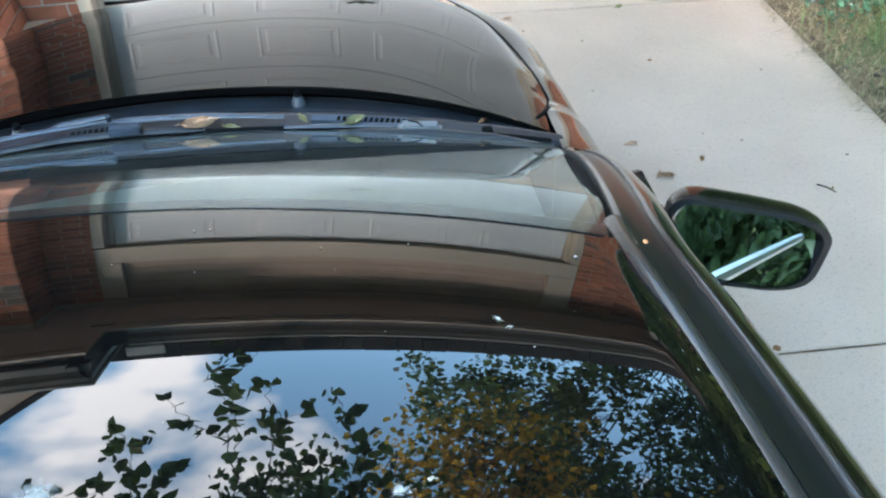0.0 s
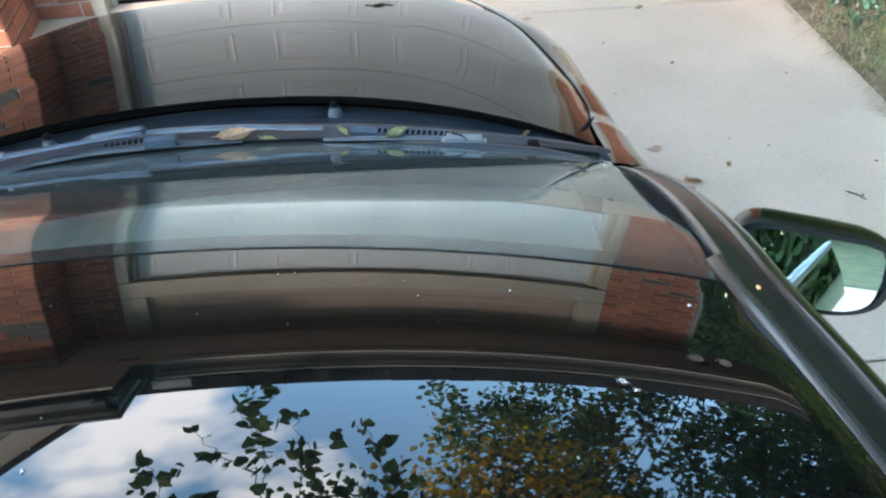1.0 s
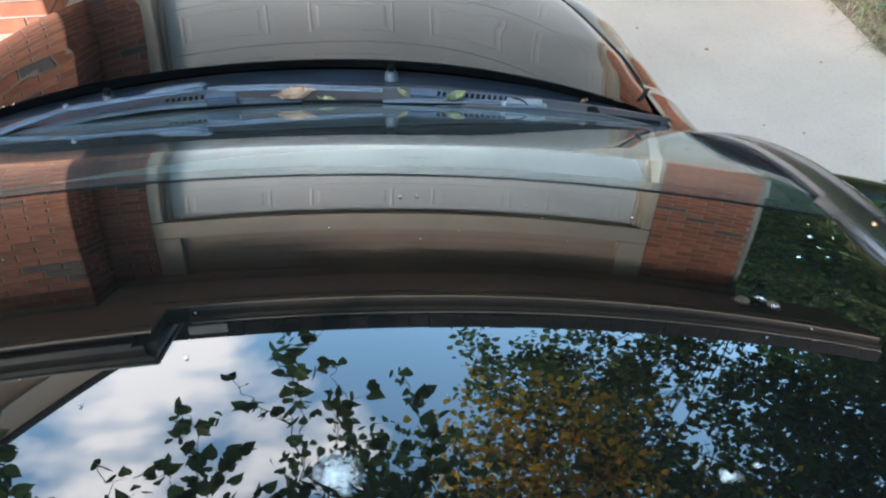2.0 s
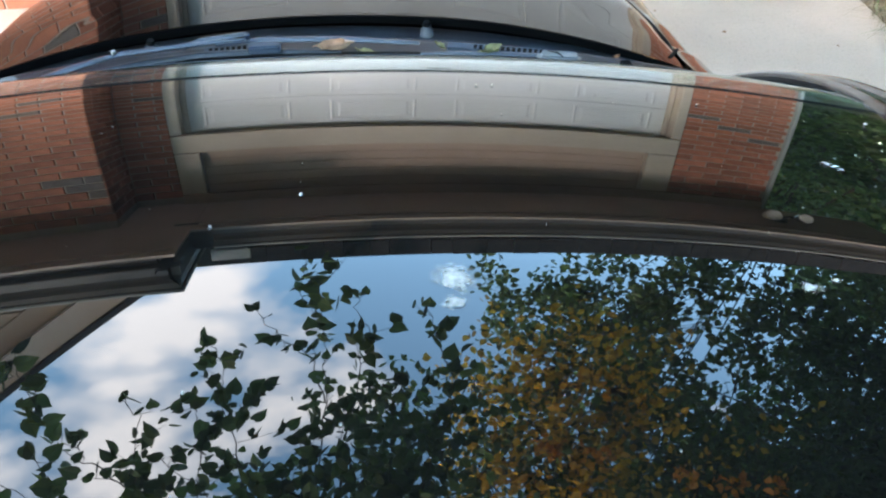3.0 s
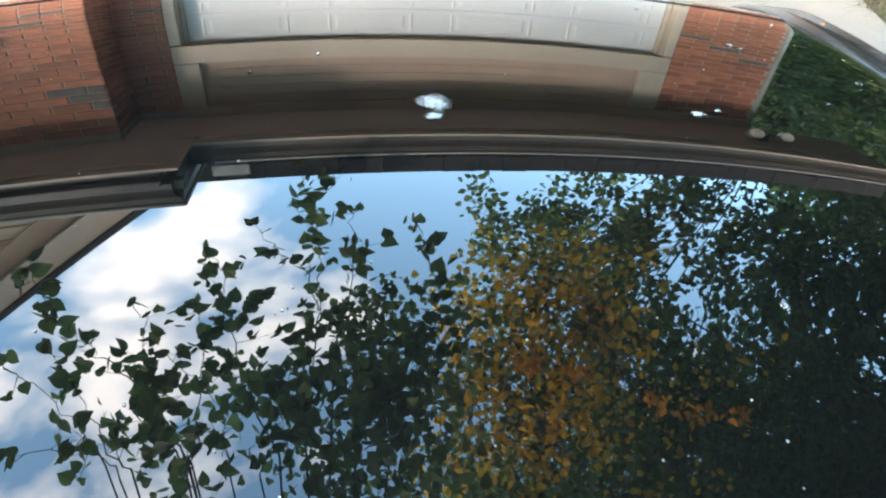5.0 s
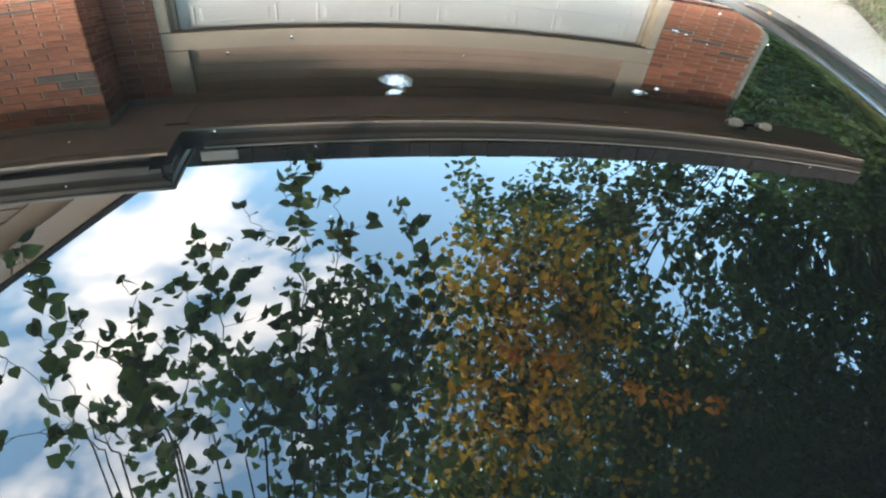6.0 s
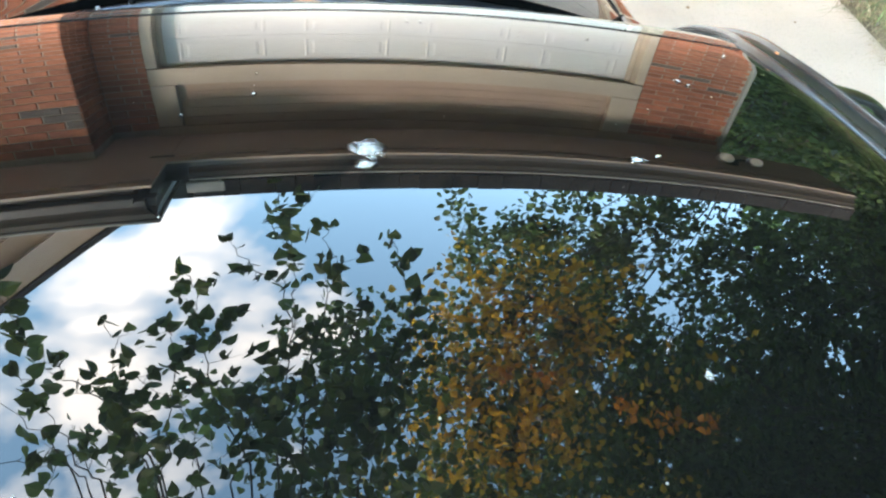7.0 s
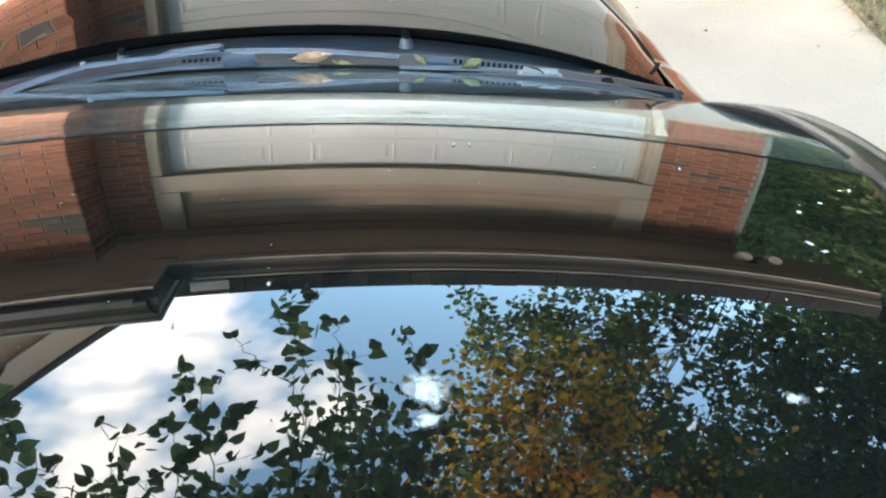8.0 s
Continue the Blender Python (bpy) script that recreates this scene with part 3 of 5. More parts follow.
bm = sheet(flank_point, 130, 30)
bmesh.ops.delete(bm, geom=[f for f in bm.faces if wheel_gap(f.calc_center_median().y, f.calc_center_median().z, 1.32) or wheel_gap(f.calc_center_median().y, f.calc_center_median().z, -1.36)], context="FACES")
side_parts.append(part("side_panel", bm, M_paint, car, "glossy black door and quarter panels"))


def side_window(a, b):
    t = 0.30 + 0.66 * a
    p = rail(t)
    top = Vector((XC + p[0] + 0.084, p[1], p[2] - 0.075))
    bot = Vector((XC + 0.862, p[1] + 0.06 * (0.5 - a), 0.93))
    return tuple(top + (bot - top) * b + Vector((0.012 * math.sin(b * math.pi), 0, 0)))


side_parts.append(part("side_window", sheet(side_window, 40, 10), M_side_glass, car, "dark tinted side windows"))


def sail(a, b):
    t = 0.0 + 0.30 * a
    p = rail(t)
    top = Vector((XC + p[0] + 0.084, p[1], p[2] - 0.075))
    bot = Vector((XC + 0.862, p[1] + 0.02, 0.93))
    if bot.z > top.z:
        bot.z = top.z
    return tuple(top + (bot - top) * b)


def belt(t):
    y = 0.28 - 1.9 * t
    return (XC + 0.868, y, 0.925), (1, 0)


side_parts.append(part("belt_moulding", strip(belt, [(-0.010, 0.008), (-0.002, 0.012), (0.006, 0.008), (0.009, -0.004), (0.004, -0.014)], 30), M_rim, car, "bright chrome belt moulding"))


def liner(a, b):
    p = rail(0.01 + 0.45 * a)
    top = Vector((XC + p[0] - 0.002, p[1], p[2] - 0.014))
    return tuple(top + (Vector((XC + 0.72, p[1], 0.55)) - top) * b)


side_parts.append(part("door_card", sheet(liner, 14, 6), M_inside, car))
side_parts.append(part("mirror_sail", sheet(sail, 12, 6), M_trim, car))
for ob in side_parts:
    mirrored(ob)

# small black plugs in the fender corner, visible on one side
part("corner_gap", tube([(0.640, 0.800, 0.925), (0.662, 0.835, 0.912), (0.681, 0.871, 0.898), (0.69, 0.885, 0.893)], [0.004, 0.005, 0.005, 0.003], 8, 0.6), M_rubber, car)
for side in (1, -1):
    def gap(t, side=side):
        y = 0.885 + 0.95 * t
        u = hood_half(y) + 0.002
        return (XC + side * u, y, hood_z(u, y) + 0.0008), (side, 0)
    part("hood_gap", strip(gap, [(-0.0035, 0), (0.0, 0.0006), (0.0035, 0)], 40), M_rubber, car)

# door mirrors


def mirror_shell(side):
    """A rounded shell, deep at the front, open at the back where the glass sits."""
    bm = bmesh.new()
    n, m = 28, 12
    rings = []
    for j in range(m + 1):
        k = j / m
        s = math.sqrt(max(0.0, 1 - (1 - k) ** 2.2)) if j else 0.02
        ring = []
        for i in range(n):
            an = 2 * math.pi * i / n
            c, d = math.cos(an), math.sin(an)
            rx = 0.127 * math.copysign(abs(c) ** 0.42, c)
            rz = 0.074 * math.copysign(abs(d) ** 0.42, d) * (1.0 - 0.17 * c)
            ring.append(bm.verts.new((rx * s + 0.004 * (1 - k), 0.085 * (1 - k) - 0.0, rz * s)))
        rings.append(ring)
    for a, b in zip(rings, rings[1:]):
        for i in range(n):
            bm.faces.new((a[i], a[(i + 1) % n], b[(i + 1) % n], b[i]))
    bm.faces.new(rings[0])
    return bm


def mirror_glass(grow, y):
    bm = bmesh.new()
    vs = []
    for i in range(40):
        an = 2 * math.pi * i / 40
        c, d = math.cos(an), math.sin(an)
        rx = 0.127 * math.copysign(abs(c) ** 0.42, c) * grow
        rz = 0.074 * math.copysign(abs(d) ** 0.42, d) * (1.0 - 0.17 * c) * grow
        vs.append(bm.verts.new((rx, y, rz)))
    bm.faces.new(vs)
    return bm


M_AT = Vector((0.840, 0.300, 0.997))
mirror_m = Matrix.Translation(M_AT) @ Euler((radians(-5), radians(7), radians(-15))).to_matrix().to_4x4()
housing = part("door_mirror", mirror_shell(1), M_paint, car, "glossy black door mirror housing")
housing.matrix_basis = mirror_m
rim = bmesh.new()
n = 40
rows = []
for grow, y in ((1.0, 0.0), (1.0, -0.012), (0.91, -0.014), (0.85, -0.004)):
    ring = []
    for i in range(n):
        an = 2 * math.pi * i / n
        c, d = math.cos(an), math.sin(an)
        ring.append(rim.verts.new((0.1275 * math.copysign(abs(c) ** 0.42, c) * grow, y, 0.0745 * math.copysign(abs(d) ** 0.42, d) * (1.0 - 0.17 * c) * grow)))
    rows.append(ring)
for a, b in zip(rows, rows[1:]):
    for i in range(n):
        rim.faces.new((a[i], a[(i + 1) % n], b[(i + 1) % n], b[i]))
part("mirror_bezel", rim, M_trim, housing, "satin black bezel")
glass = part("mirror_glass", mirror_glass(0.87, 0.004), M_mirror, housing, "clear mirror glass", smooth=False)
glass.rotation_euler = (radians(-13), 0, radians(-6))
part("mirror_foot", tube([(-0.04, 0.04, -0.05), (-0.12, 0.06, -0.075)], [0.03, 0.035], 12, 0.7), M_trim, housing)
left = copy_thing(housing, Matrix.Identity(4))
left.matrix_basis = Matrix.Translation((2 * XC - M_AT.x, M_AT.y, M_AT.z)) @ Euler((radians(-5), radians(-7), radians(15))).to_matrix().to_4x4() @ Matrix.Diagonal((-1, 1, 1, 1))
left.parent = car


# rear and front ends, wheels, cabin


def rear_screen(a, b):
    s = 2 * a - 1
    top = Vector(roof_point(a, 1.0))
    bot = Vector((XC + s * 0.62, -2.15 - 0.05 * (1 - s * s), 1.0))
    return tuple(top + (bot - top) * b + Vector((0, 0, 0.02 * math.sin(b * math.pi))))


part("rear_window", sheet(rear_screen, 24, 12), M_side_glass, car, "dark tinted rear window")


def trunk(a, b):
    s = 2 * a - 1
    y = -2.15 - 0.05 * (1 - s * s) - 0.33 * min(b / 0.6, 1.0)
    z = 1.0 - 0.03 * min(b / 0.6, 1) - (0.75 * (b - 0.6) / 0.4 if b > 0.6 else 0)
    return (XC + s * (0.62 + 0.10 * smoothstep(0, 0.5, b)), y - (0.08 * math.sin((b - 0.6) / 0.4 * math.pi) if b > 0.6 else 0), z - 0.04 * s * s)


part("trunk_lid", sheet(trunk, 24, 24), M_paint, car)


def quarter(a, b):
    p = rail(0.92 + 0.08 * a)
    s0 = Vector((XC + p[0] + 0.034, p[1] - 0.43 * a, p[2] - 0.009 - 0.34 * a))
    s1 = Vector((XC + 0.862 - 0.12 * a, -1.2 - 0.95 * a, 0.93))
    return tuple(s0 + (s1 - s0) * b)


q = part("quarter_panel", sheet(quarter, 12, 8), M_paint, car)
mirrored(q)


def bumper(a, b):
    s = 2 * a - 1
    y = 1.98 - 0.32 * s * s + 0.05 * math.sin(b * math.pi)
    z = 0.64 - 0.42 * b
    return (XC + s * 0.80, y, z)


part("front_bumper", sheet(bumper, 30, 14), M_paint, car)


def headlamp(a, b):
    s = 0.50 + 0.28 * a
    return (XC + s, 1.995 - 0.50 * s * s + 0.03 * math.sin(b * math.pi), 0.71 - 0.13 * b)


lamp = part("headlamp", sheet(headlamp, 10, 8), M_side_glass, car, "clear headlamp lens")
mirrored(lamp)

for side in (1, -1):
    for cy in (1.32, -1.36):
        cx = XC + side * 0.80
        bm = bmesh.new()
        ring = [(0.20, 0.10), (0.29, 0.10), (0.31, 0.085), (0.315, 0.0), (0.31, -0.085), (0.29, -0.10), (0.20, -0.10)]
        rows = [[bm.verts.new((cx + w, cy + r * math.cos(2 * math.pi * i / 36), 0.315 + r * math.sin(2 * math.pi * i / 36))) for r, w in ring] for i in range(36)]
        for i in range(36):
            a, b = rows[i], rows[(i + 1) % 36]
            for k in range(len(ring) - 1):
                bm.faces.new((a[k], a[k + 1], b[k + 1], b[k]))
        wheel = part("wheel", bm, M_rubber, car, "black rubber tyre")
        bm = bmesh.new()
        bmesh.ops.create_cone(bm, cap_ends=True, segments=30, radius1=0.20, radius2=0.20, depth=0.14)
        bmesh.ops.rotate(bm, cent=(0, 0, 0), matrix=Matrix.Rotation(math.pi / 2, 3, "Y"), verts=bm.verts)
        bmesh.ops.translate(bm, vec=(cx, cy, 0.315), verts=bm.verts)
        part("rim", bm, M_rim, wheel, smooth=False)

part("floor_pan", box(XC - 0.72, XC + 0.72, -2.3, 1.6, 0.22, 0.34, 0.03), M_inside, car)


def dash(a, b):
    s = 2 * a - 1
    return (XC + s * 0.66, 0.05 + 0.69 * b - 0.10 * s * s, 0.885 + 0.035 * math.sin(b * math.pi * 0.8) - 0.30 * smoothstep(0.12, 0.0, b))


part("dashboard", sheet(dash, 24, 20), M_dash, car, "pale grey padded dashboard")
for side in (1, -1):
    seat = part("front_seat", box(XC + side * 0.36 - 0.25, XC + side * 0.36 + 0.25, -0.75, -0.2, 0.45, 0.62, 0.06, 3), M_inside, car)
    part("seat_back", box(XC + side * 0.36 - 0.24, XC + side * 0.36 + 0.24, -0.92, -0.76, 0.58, 1.15, 0.06, 3), M_inside, seat)
part("headliner", sheet(lambda a, b: tuple(Vector(roof_point(a, 0.02 + 0.97 * b)) * 1.0 + Vector((0, 0, -0.03))), 20, 20), M_inside, car)

# ---- ground and driveway ----


def ground_point(a, b):
    x, y = -60 + 120 * a, -60 + 120 * b
    return (x, y, -0.035)


tagged(part("ground", sheet(ground_point, 12, 12), M_lawn, smooth=False), "rough green-brown lawn around the driveway", "ground", kind="structure")



def bed_point(a, b):
    x, y = 2.352 + 0.75 * a, -9.0 + 13.0 * b
    return (x, y, -0.022 + 0.03 * noise.noise(Vector((x * 5, y * 5, 0))) + 0.012 * noise.noise(Vector((x * 19, y * 19, 3))))


tagged(part("mulch_bed", sheet(bed_point, 40, 500), M_soil), "brown mulch bed with dry litter along the driveway", "mulch", kind="structure")
driveway = empty("driveway", "pale concrete driveway slabs with narrow joints and scattered debris", "driveway", kind="structure")


def slab(x0, x1, ya, yb, skew_a, skew_b):
    """One slab with rounded arrises; its two cross joints may run slightly askew."""
    bm = box(x0, x1, ya, yb, -0.10, 0.0, 0.006, 2)
    for v in bm.verts:
        k = (v.co.y - ya) / (yb - ya)
        v.co.y += (skew_a * (1 - k) + skew_b * k) * (v.co.x - 1.4)
    return bm


JOINTS = ((-9.2, 0.0), (-6.2, 0.0), (-2.7, -0.01), (0.826, -0.04), (3.09, -0.06), (3.62, 0.0))
for (ya, sa), (yb, sb) in zip(JOINTS, JOINTS[1:]):
    for x0, x1 in ((-3.2, -0.35), (-0.35, 2.36)):
        part("slab", slab(x0 + 0.004, x1 - 0.004, ya + 0.005, yb - 0.005, sa, sb), M_concrete, driveway)
part("joint_filler", box(-3.2, 2.35, -9.2, 3.62, -0.10, -0.010), M_soil, driveway, "dark dirt in the joints")

# ---- the house ----
YD, YW = 3.49, 3.08       # garage front and projecting wing front
XDL, XDR = -1.017, 1.8725  # door opening
XTL, XTR = -1.084, 1.9376  # outer edges of the casing
XBR, XW = 2.621, -1.359    # outer corner of the pier, corner of the wing
ZD, ZH, ZS = 2.12, 2.3755, 2.985


def wall(name, x0, x1, y0, y1, z0, z1, label, mat=None):
    return tagged(part(name, box(x0, x1, y0, y1, z0, z1), mat or M_mortar, smooth=False), label, "wall", kind="structure")


pier = wall("wall_pier", XTR, XBR, YD + 0.008, YD + 0.3, -0.05, ZS, "red-brown brick pier beside the garage door")
jamb_wall = wall("wall_jamb", XW, XTL, YD + 0.008, YD + 0.3, -0.05, ZS, "narrow strip of shaded brick beside the garage door")
wing = wall("wall_wing", -5.6, XW - 0.008, YW + 0.008, YD + 0.3, -0.05, ZS, "red-brown brick wall of the projecting wing")
wall("wall_garage_side", XBR - 0.25, XBR - 0.01, YD + 0.3, 9.5, -0.05, ZS, "brick side wall of the garage", M_brick)
wall("wall_back", -5.6, XBR - 0.01, 9.5, 9.7, -0.05, ZS, "plain rear wall of the house", M_brick)
wall("wall_wing_side", -5.8, -5.6, YW, 9.7, -0.05, ZS, "plain outer side wall of the house", M_brick)
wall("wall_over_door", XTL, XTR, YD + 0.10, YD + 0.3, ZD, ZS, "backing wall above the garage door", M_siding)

corner = part("corner_board", box(XBR + 0.001, XBR + 0.032, YD - 0.02, YD + 0.025, 0.0, ZS - 0.02, 0.006), M_downpipe)
tagged(corner, "pale grey corner downpipe at the end of the brick pier", "downpipe")

casing = empty("door_casing", "beige painted timber casing round the garage door", "door casing", kind="structure")
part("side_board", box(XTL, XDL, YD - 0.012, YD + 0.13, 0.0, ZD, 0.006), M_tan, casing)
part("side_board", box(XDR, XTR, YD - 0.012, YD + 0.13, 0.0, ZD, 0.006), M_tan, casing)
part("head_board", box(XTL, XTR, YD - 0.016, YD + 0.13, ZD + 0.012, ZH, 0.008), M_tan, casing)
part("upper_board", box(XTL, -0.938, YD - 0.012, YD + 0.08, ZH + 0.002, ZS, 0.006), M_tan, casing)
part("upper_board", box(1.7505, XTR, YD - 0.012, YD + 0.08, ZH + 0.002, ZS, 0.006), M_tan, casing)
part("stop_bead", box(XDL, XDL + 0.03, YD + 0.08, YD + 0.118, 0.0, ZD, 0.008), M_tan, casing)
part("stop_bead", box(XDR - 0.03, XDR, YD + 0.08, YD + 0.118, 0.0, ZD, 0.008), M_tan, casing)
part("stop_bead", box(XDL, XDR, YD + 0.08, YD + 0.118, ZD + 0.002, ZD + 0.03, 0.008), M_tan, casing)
frieze = empty("frieze_siding", "tan horizontal lap siding panel above the garage door", "siding", kind="structure")
k = 0
z = ZH + 0.004
while z < ZS - 0.01:
    z1 = min(z + 0.103, ZS)
    bm = box(-0.938, 1.7505, YD + 0.050, YD + 0.066, z, z1 + 0.012)
    for v in bm.verts:
        if v.co.z < z + 0.02:
            v.co.y -= 0.006
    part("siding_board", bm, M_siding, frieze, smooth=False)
    z += 0.103

door = tagged(empty("door_1", "closed white panelled steel sectional garage door", "garage door"), kind="structure")
for row in range(4):
    z0 = 0.02 + row * (ZD - 0.02) / 4
    z1 = z0 + (ZD - 0.02) / 4 - 0.002
    section = part("door_section", box(XDL, XDR, YD + 0.12, YD + 0.16, z0, z1, 0.002), M_white, door)
    w = (XDR - XDL) / 4
    for col in range(4):
        x0, x1 = XDL + w * col + 0.11, XDL + w * (col + 1) - 0.11
        bm = bmesh.new()
        rings = []
        for inset, dy in ((0.0, 0.1195), (0.012, 0.1165), (0.024, 0.1195), (0.045, 0.1195), (0.062, 0.1165)):
            rings.append([bm.verts.new((x, YD + dy, zz)) for x, zz in ((x0 + inset, z0 + 0.10 + inset), (x1 - inset, z0 + 0.10 + inset), (x1 - inset, z1 - 0.09 - inset), (x0 + inset, z1 - 0.09 - inset))])
        for a, b in zip(rings, rings[1:]):
            for i in range(4):
                bm.faces.new((a[i], a[(i + 1) % 4], b[(i + 1) % 4], b[i]))
        bm.faces.new(rings[-1])
        part("door_panel", bm, M_white, section, smooth=False)
xm = (XDL + XDR) / 2
part("door_handle", tube([(xm - 0.075, YD + 0.085, 0.80), (xm + 0.075, YD + 0.085, 0.80)], 0.013, 10), M_black, door, "black T-shaped lock handle")
part("lock_plate", tube([(xm, YD + 0.122, 0.80), (xm, YD + 0.085, 0.80)], [0.03, 0.014], 12), M_black, door)
part("door_seal", box(XDL, XDR, YD + 0.118, YD + 0.165, 0.0, 0.02), M_rubber, door)

# eaves: soffit, fascia, gutter and shingle edge, turning round the wing
roof_group = empty("house_roof", "dark shingled hip roof with taupe soffit, fascia and gutter", "roof", kind="structure")
YE, YWE, XWE = 2.90, 2.53, -0.936
part("soffit", box(XWE + 0.001, XBR + 0.82, YE + 0.02, YD + 0.02, ZS - 0.02, ZS), M_soffit, roof_group, smooth=False)
part("soffit", box(-6.2, XWE, YWE + 0.02, YD + 0.02, ZS - 0.022, ZS - 0.002), M_soffit, roof_group, smooth=False)
part("frieze_board", box(XTL, XBR, YD - 0.025, YD - 0.001, ZS - 0.12, ZS - 0.021, 0.004), M_siding, roof_group)


def gutter_run(p0, p1, outward, tall=1.0):
    prof = [(0.0, 0.0), (0.0, -0.020), (0.060, -0.020), (0.064, -0.012), (0.064, 0.040), (0.076, 0.060), (0.096, 0.080), (0.104, 0.112), (0.114, 0.116), (0.114, 0.135), (0.104, 0.135), (0.100, 0.118)]
    return strip(lambda t: (Vector(p0).lerp(Vector(p1), t), outward), [(a, h * tall) for a, h in prof], 8)


def gutter_lip(p0, p1, outward, rise):
    """The thin bright bead along a gutter's upper edge."""
    return strip(lambda t: (Vector(p0).lerp(Vector(p1), t), outward), [(0.112, rise - 0.012), (0.119, rise - 0.009), (0.119, rise + 0.001), (0.108, rise + 0.004)], 8)


ZG, ZGW = ZS + 0.01, 3.095
part("fascia", box(XWE - 0.108, XBR + 0.82, YE + 0.11, YE + 0.13, ZS - 0.03, ZS + 0.20, 0.003), M_gutter, roof_group)
part("soffit_edge", box(XWE + 0.03, XBR + 0.82, YE + 0.085, YE + 0.108, ZS - 0.038, ZS - 0.006, 0.004), M_soffit, roof_group, "pale edge strip of the soffit")
part("fascia", box(-6.2, XWE - 0.11, YWE + 0.11, YWE + 0.13, ZS - 0.012, ZS + 0.22, 0.003), M_gutter, roof_group)
part("soffit_edge", box(-6.2, XWE - 0.02, YWE + 0.085, YWE + 0.108, ZS - 0.036, ZS - 0.008, 0.004), M_soffit, roof_group, "pale edge strip of the soffit")
part("fascia", box(XWE - 0.13, XWE - 0.11, YWE + 0.11, YD + 0.6, ZS - 0.012, ZS + 0.30, 0.003), M_gutter, roof_group)
for p0, p1, outward, tall in (
    ((XWE + 0.11, YE + 0.11, ZG), (XBR + 0.86, YE + 0.11, ZG), (0, -1), 1.0),
    ((-6.2, YWE + 0.11, ZGW), (XWE, YWE + 0.11, ZGW), (0, -1), 1.1),
    ((XWE - 0.11, YWE, ZGW), (XWE - 0.11, YE + 0.40, ZGW), (1, 0), 1.1),
):
    run = part("gutter", gutter_run(p0, p1, outward, tall), M_gutter, roof_group, "taupe aluminium gutter", smooth=False)
    part("gutter_lip", gutter_lip(p0, p1, outward, 0.135 * tall), M_flash, run, smooth=False)
part("flashing", box(-0.85, -0.635, YE - 0.012, YE + 0.02, 3.15, 3.238, 0.004), M_flash, roof_group, "pale metal roof flashing")


def main_slope(a, b):
    return (-1.2 + (XBR + 2.06) * a, YE + 0.0 + 5.2 * b, 3.285 + 5.2 * b * 0.36)


part("shingle_slope", sheet(main_slope, 30, 24), M_shingle, roof_group, smooth=False)
g_tab = random.Random(12)
edge = bmesh.new()
x = XWE + 0.12
while x < XBR + 0.86:
    w = g_tab.uniform(0.10, 0.24)
    tab = box(x, x + w - 0.004, YE + g_tab.uniform(-0.012, 0.0), YE + 0.10, 3.15 + g_tab.uniform(-0.004, 0.006), 3.280 + g_tab.uniform(-0.008, 0.004))
    me = bpy.data.meshes.new("tab")
    tab.to_mesh(me)
    tab.free()
    edge.from_mesh(me)
    bpy.data.meshes.remove(me)
    x += w
part("shingle_edge", edge, M_shingle, roof_group, "ragged dark shingle edge", smooth=False)["kind"] = "stuff"
# the wing's front gable with its rakes, above a shingled pent strip
PEAK = (-3.55, 4.98)


def rake_board(d0, d1, y0, y1, side, cut=0.0):
    """A board that runs along the rake, between d0 and d1 below its upper edge."""
    x1, z1 = PEAK
    x0, z0 = XWE - 0.10 - cut, 3.05 + cut * (z1 - 3.05) / (XWE - 0.10 - x1)
    if side < 0:
        x0 = 2 * x1 - x0
    bm = bmesh.new()
    vs = []
    for y in (y0, y1):
        vs.append([bm.verts.new((x, y, zz - d)) for x, zz, d in ((x0, z0, d0), (x1, z1, d0), (x1, z1, d1), (x0, z0, d1))])
    a, b = vs
    bm.faces.new(a)
    bm.faces.new(b[::-1])
    for i in range(4):
        bm.faces.new((a[i], b[i], b[(i + 1) % 4], a[(i + 1) % 4]))
    bmesh.ops.recalc_face_normals(bm, faces=bm.faces)
    return bm


for side in (1, -1):
    part("rake_shingle_edge", rake_board(-0.16, -0.11, YWE + 0.09, 9.0, side, 0.03), M_shingle, roof_group, smooth=False)
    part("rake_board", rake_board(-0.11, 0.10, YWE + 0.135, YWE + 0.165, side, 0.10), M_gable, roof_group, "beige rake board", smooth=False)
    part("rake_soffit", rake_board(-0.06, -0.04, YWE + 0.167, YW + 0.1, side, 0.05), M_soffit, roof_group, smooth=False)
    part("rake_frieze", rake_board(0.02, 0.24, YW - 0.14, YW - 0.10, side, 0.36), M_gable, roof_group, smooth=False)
gable = empty("gable_siding", "tan lap siding in the wing's gable", "siding", kind="structure")
z = 3.10
while z < PEAK[1] - 0.1:
    half = (PEAK[1] - z) / (PEAK[1] - 3.13) * (XWE - 0.10 - PEAK[0])
    bm = box(PEAK[0] - half, PEAK[0] + half, YW - 0.06, YW - 0.04, z, z + 0.13)
    for v in bm.verts:
        if v.co.z < z + 0.02:
            v.co.y -= 0.016
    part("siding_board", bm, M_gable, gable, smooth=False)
    z += 0.12

# a lantern on the wing
lantern = empty("wall_lantern", "black metal wall lantern on sunlit brick", "lantern")
part("back_plate", box(-2.02, -1.92, YW - 0.02, YW, 1.62, 1.80, 0.01), M_black, lantern)
part("lantern_body", box(-2.03, -1.91, YW - 0.17, YW - 0.05, 1.62, 1.84, 0.02), M_black, lantern)
part("lantern_roof", tube([(-1.97, YW - 0.11, 1.84), (-1.97, YW - 0.11, 1.90)], [0.085, 0.02], 8), M_black, lantern)

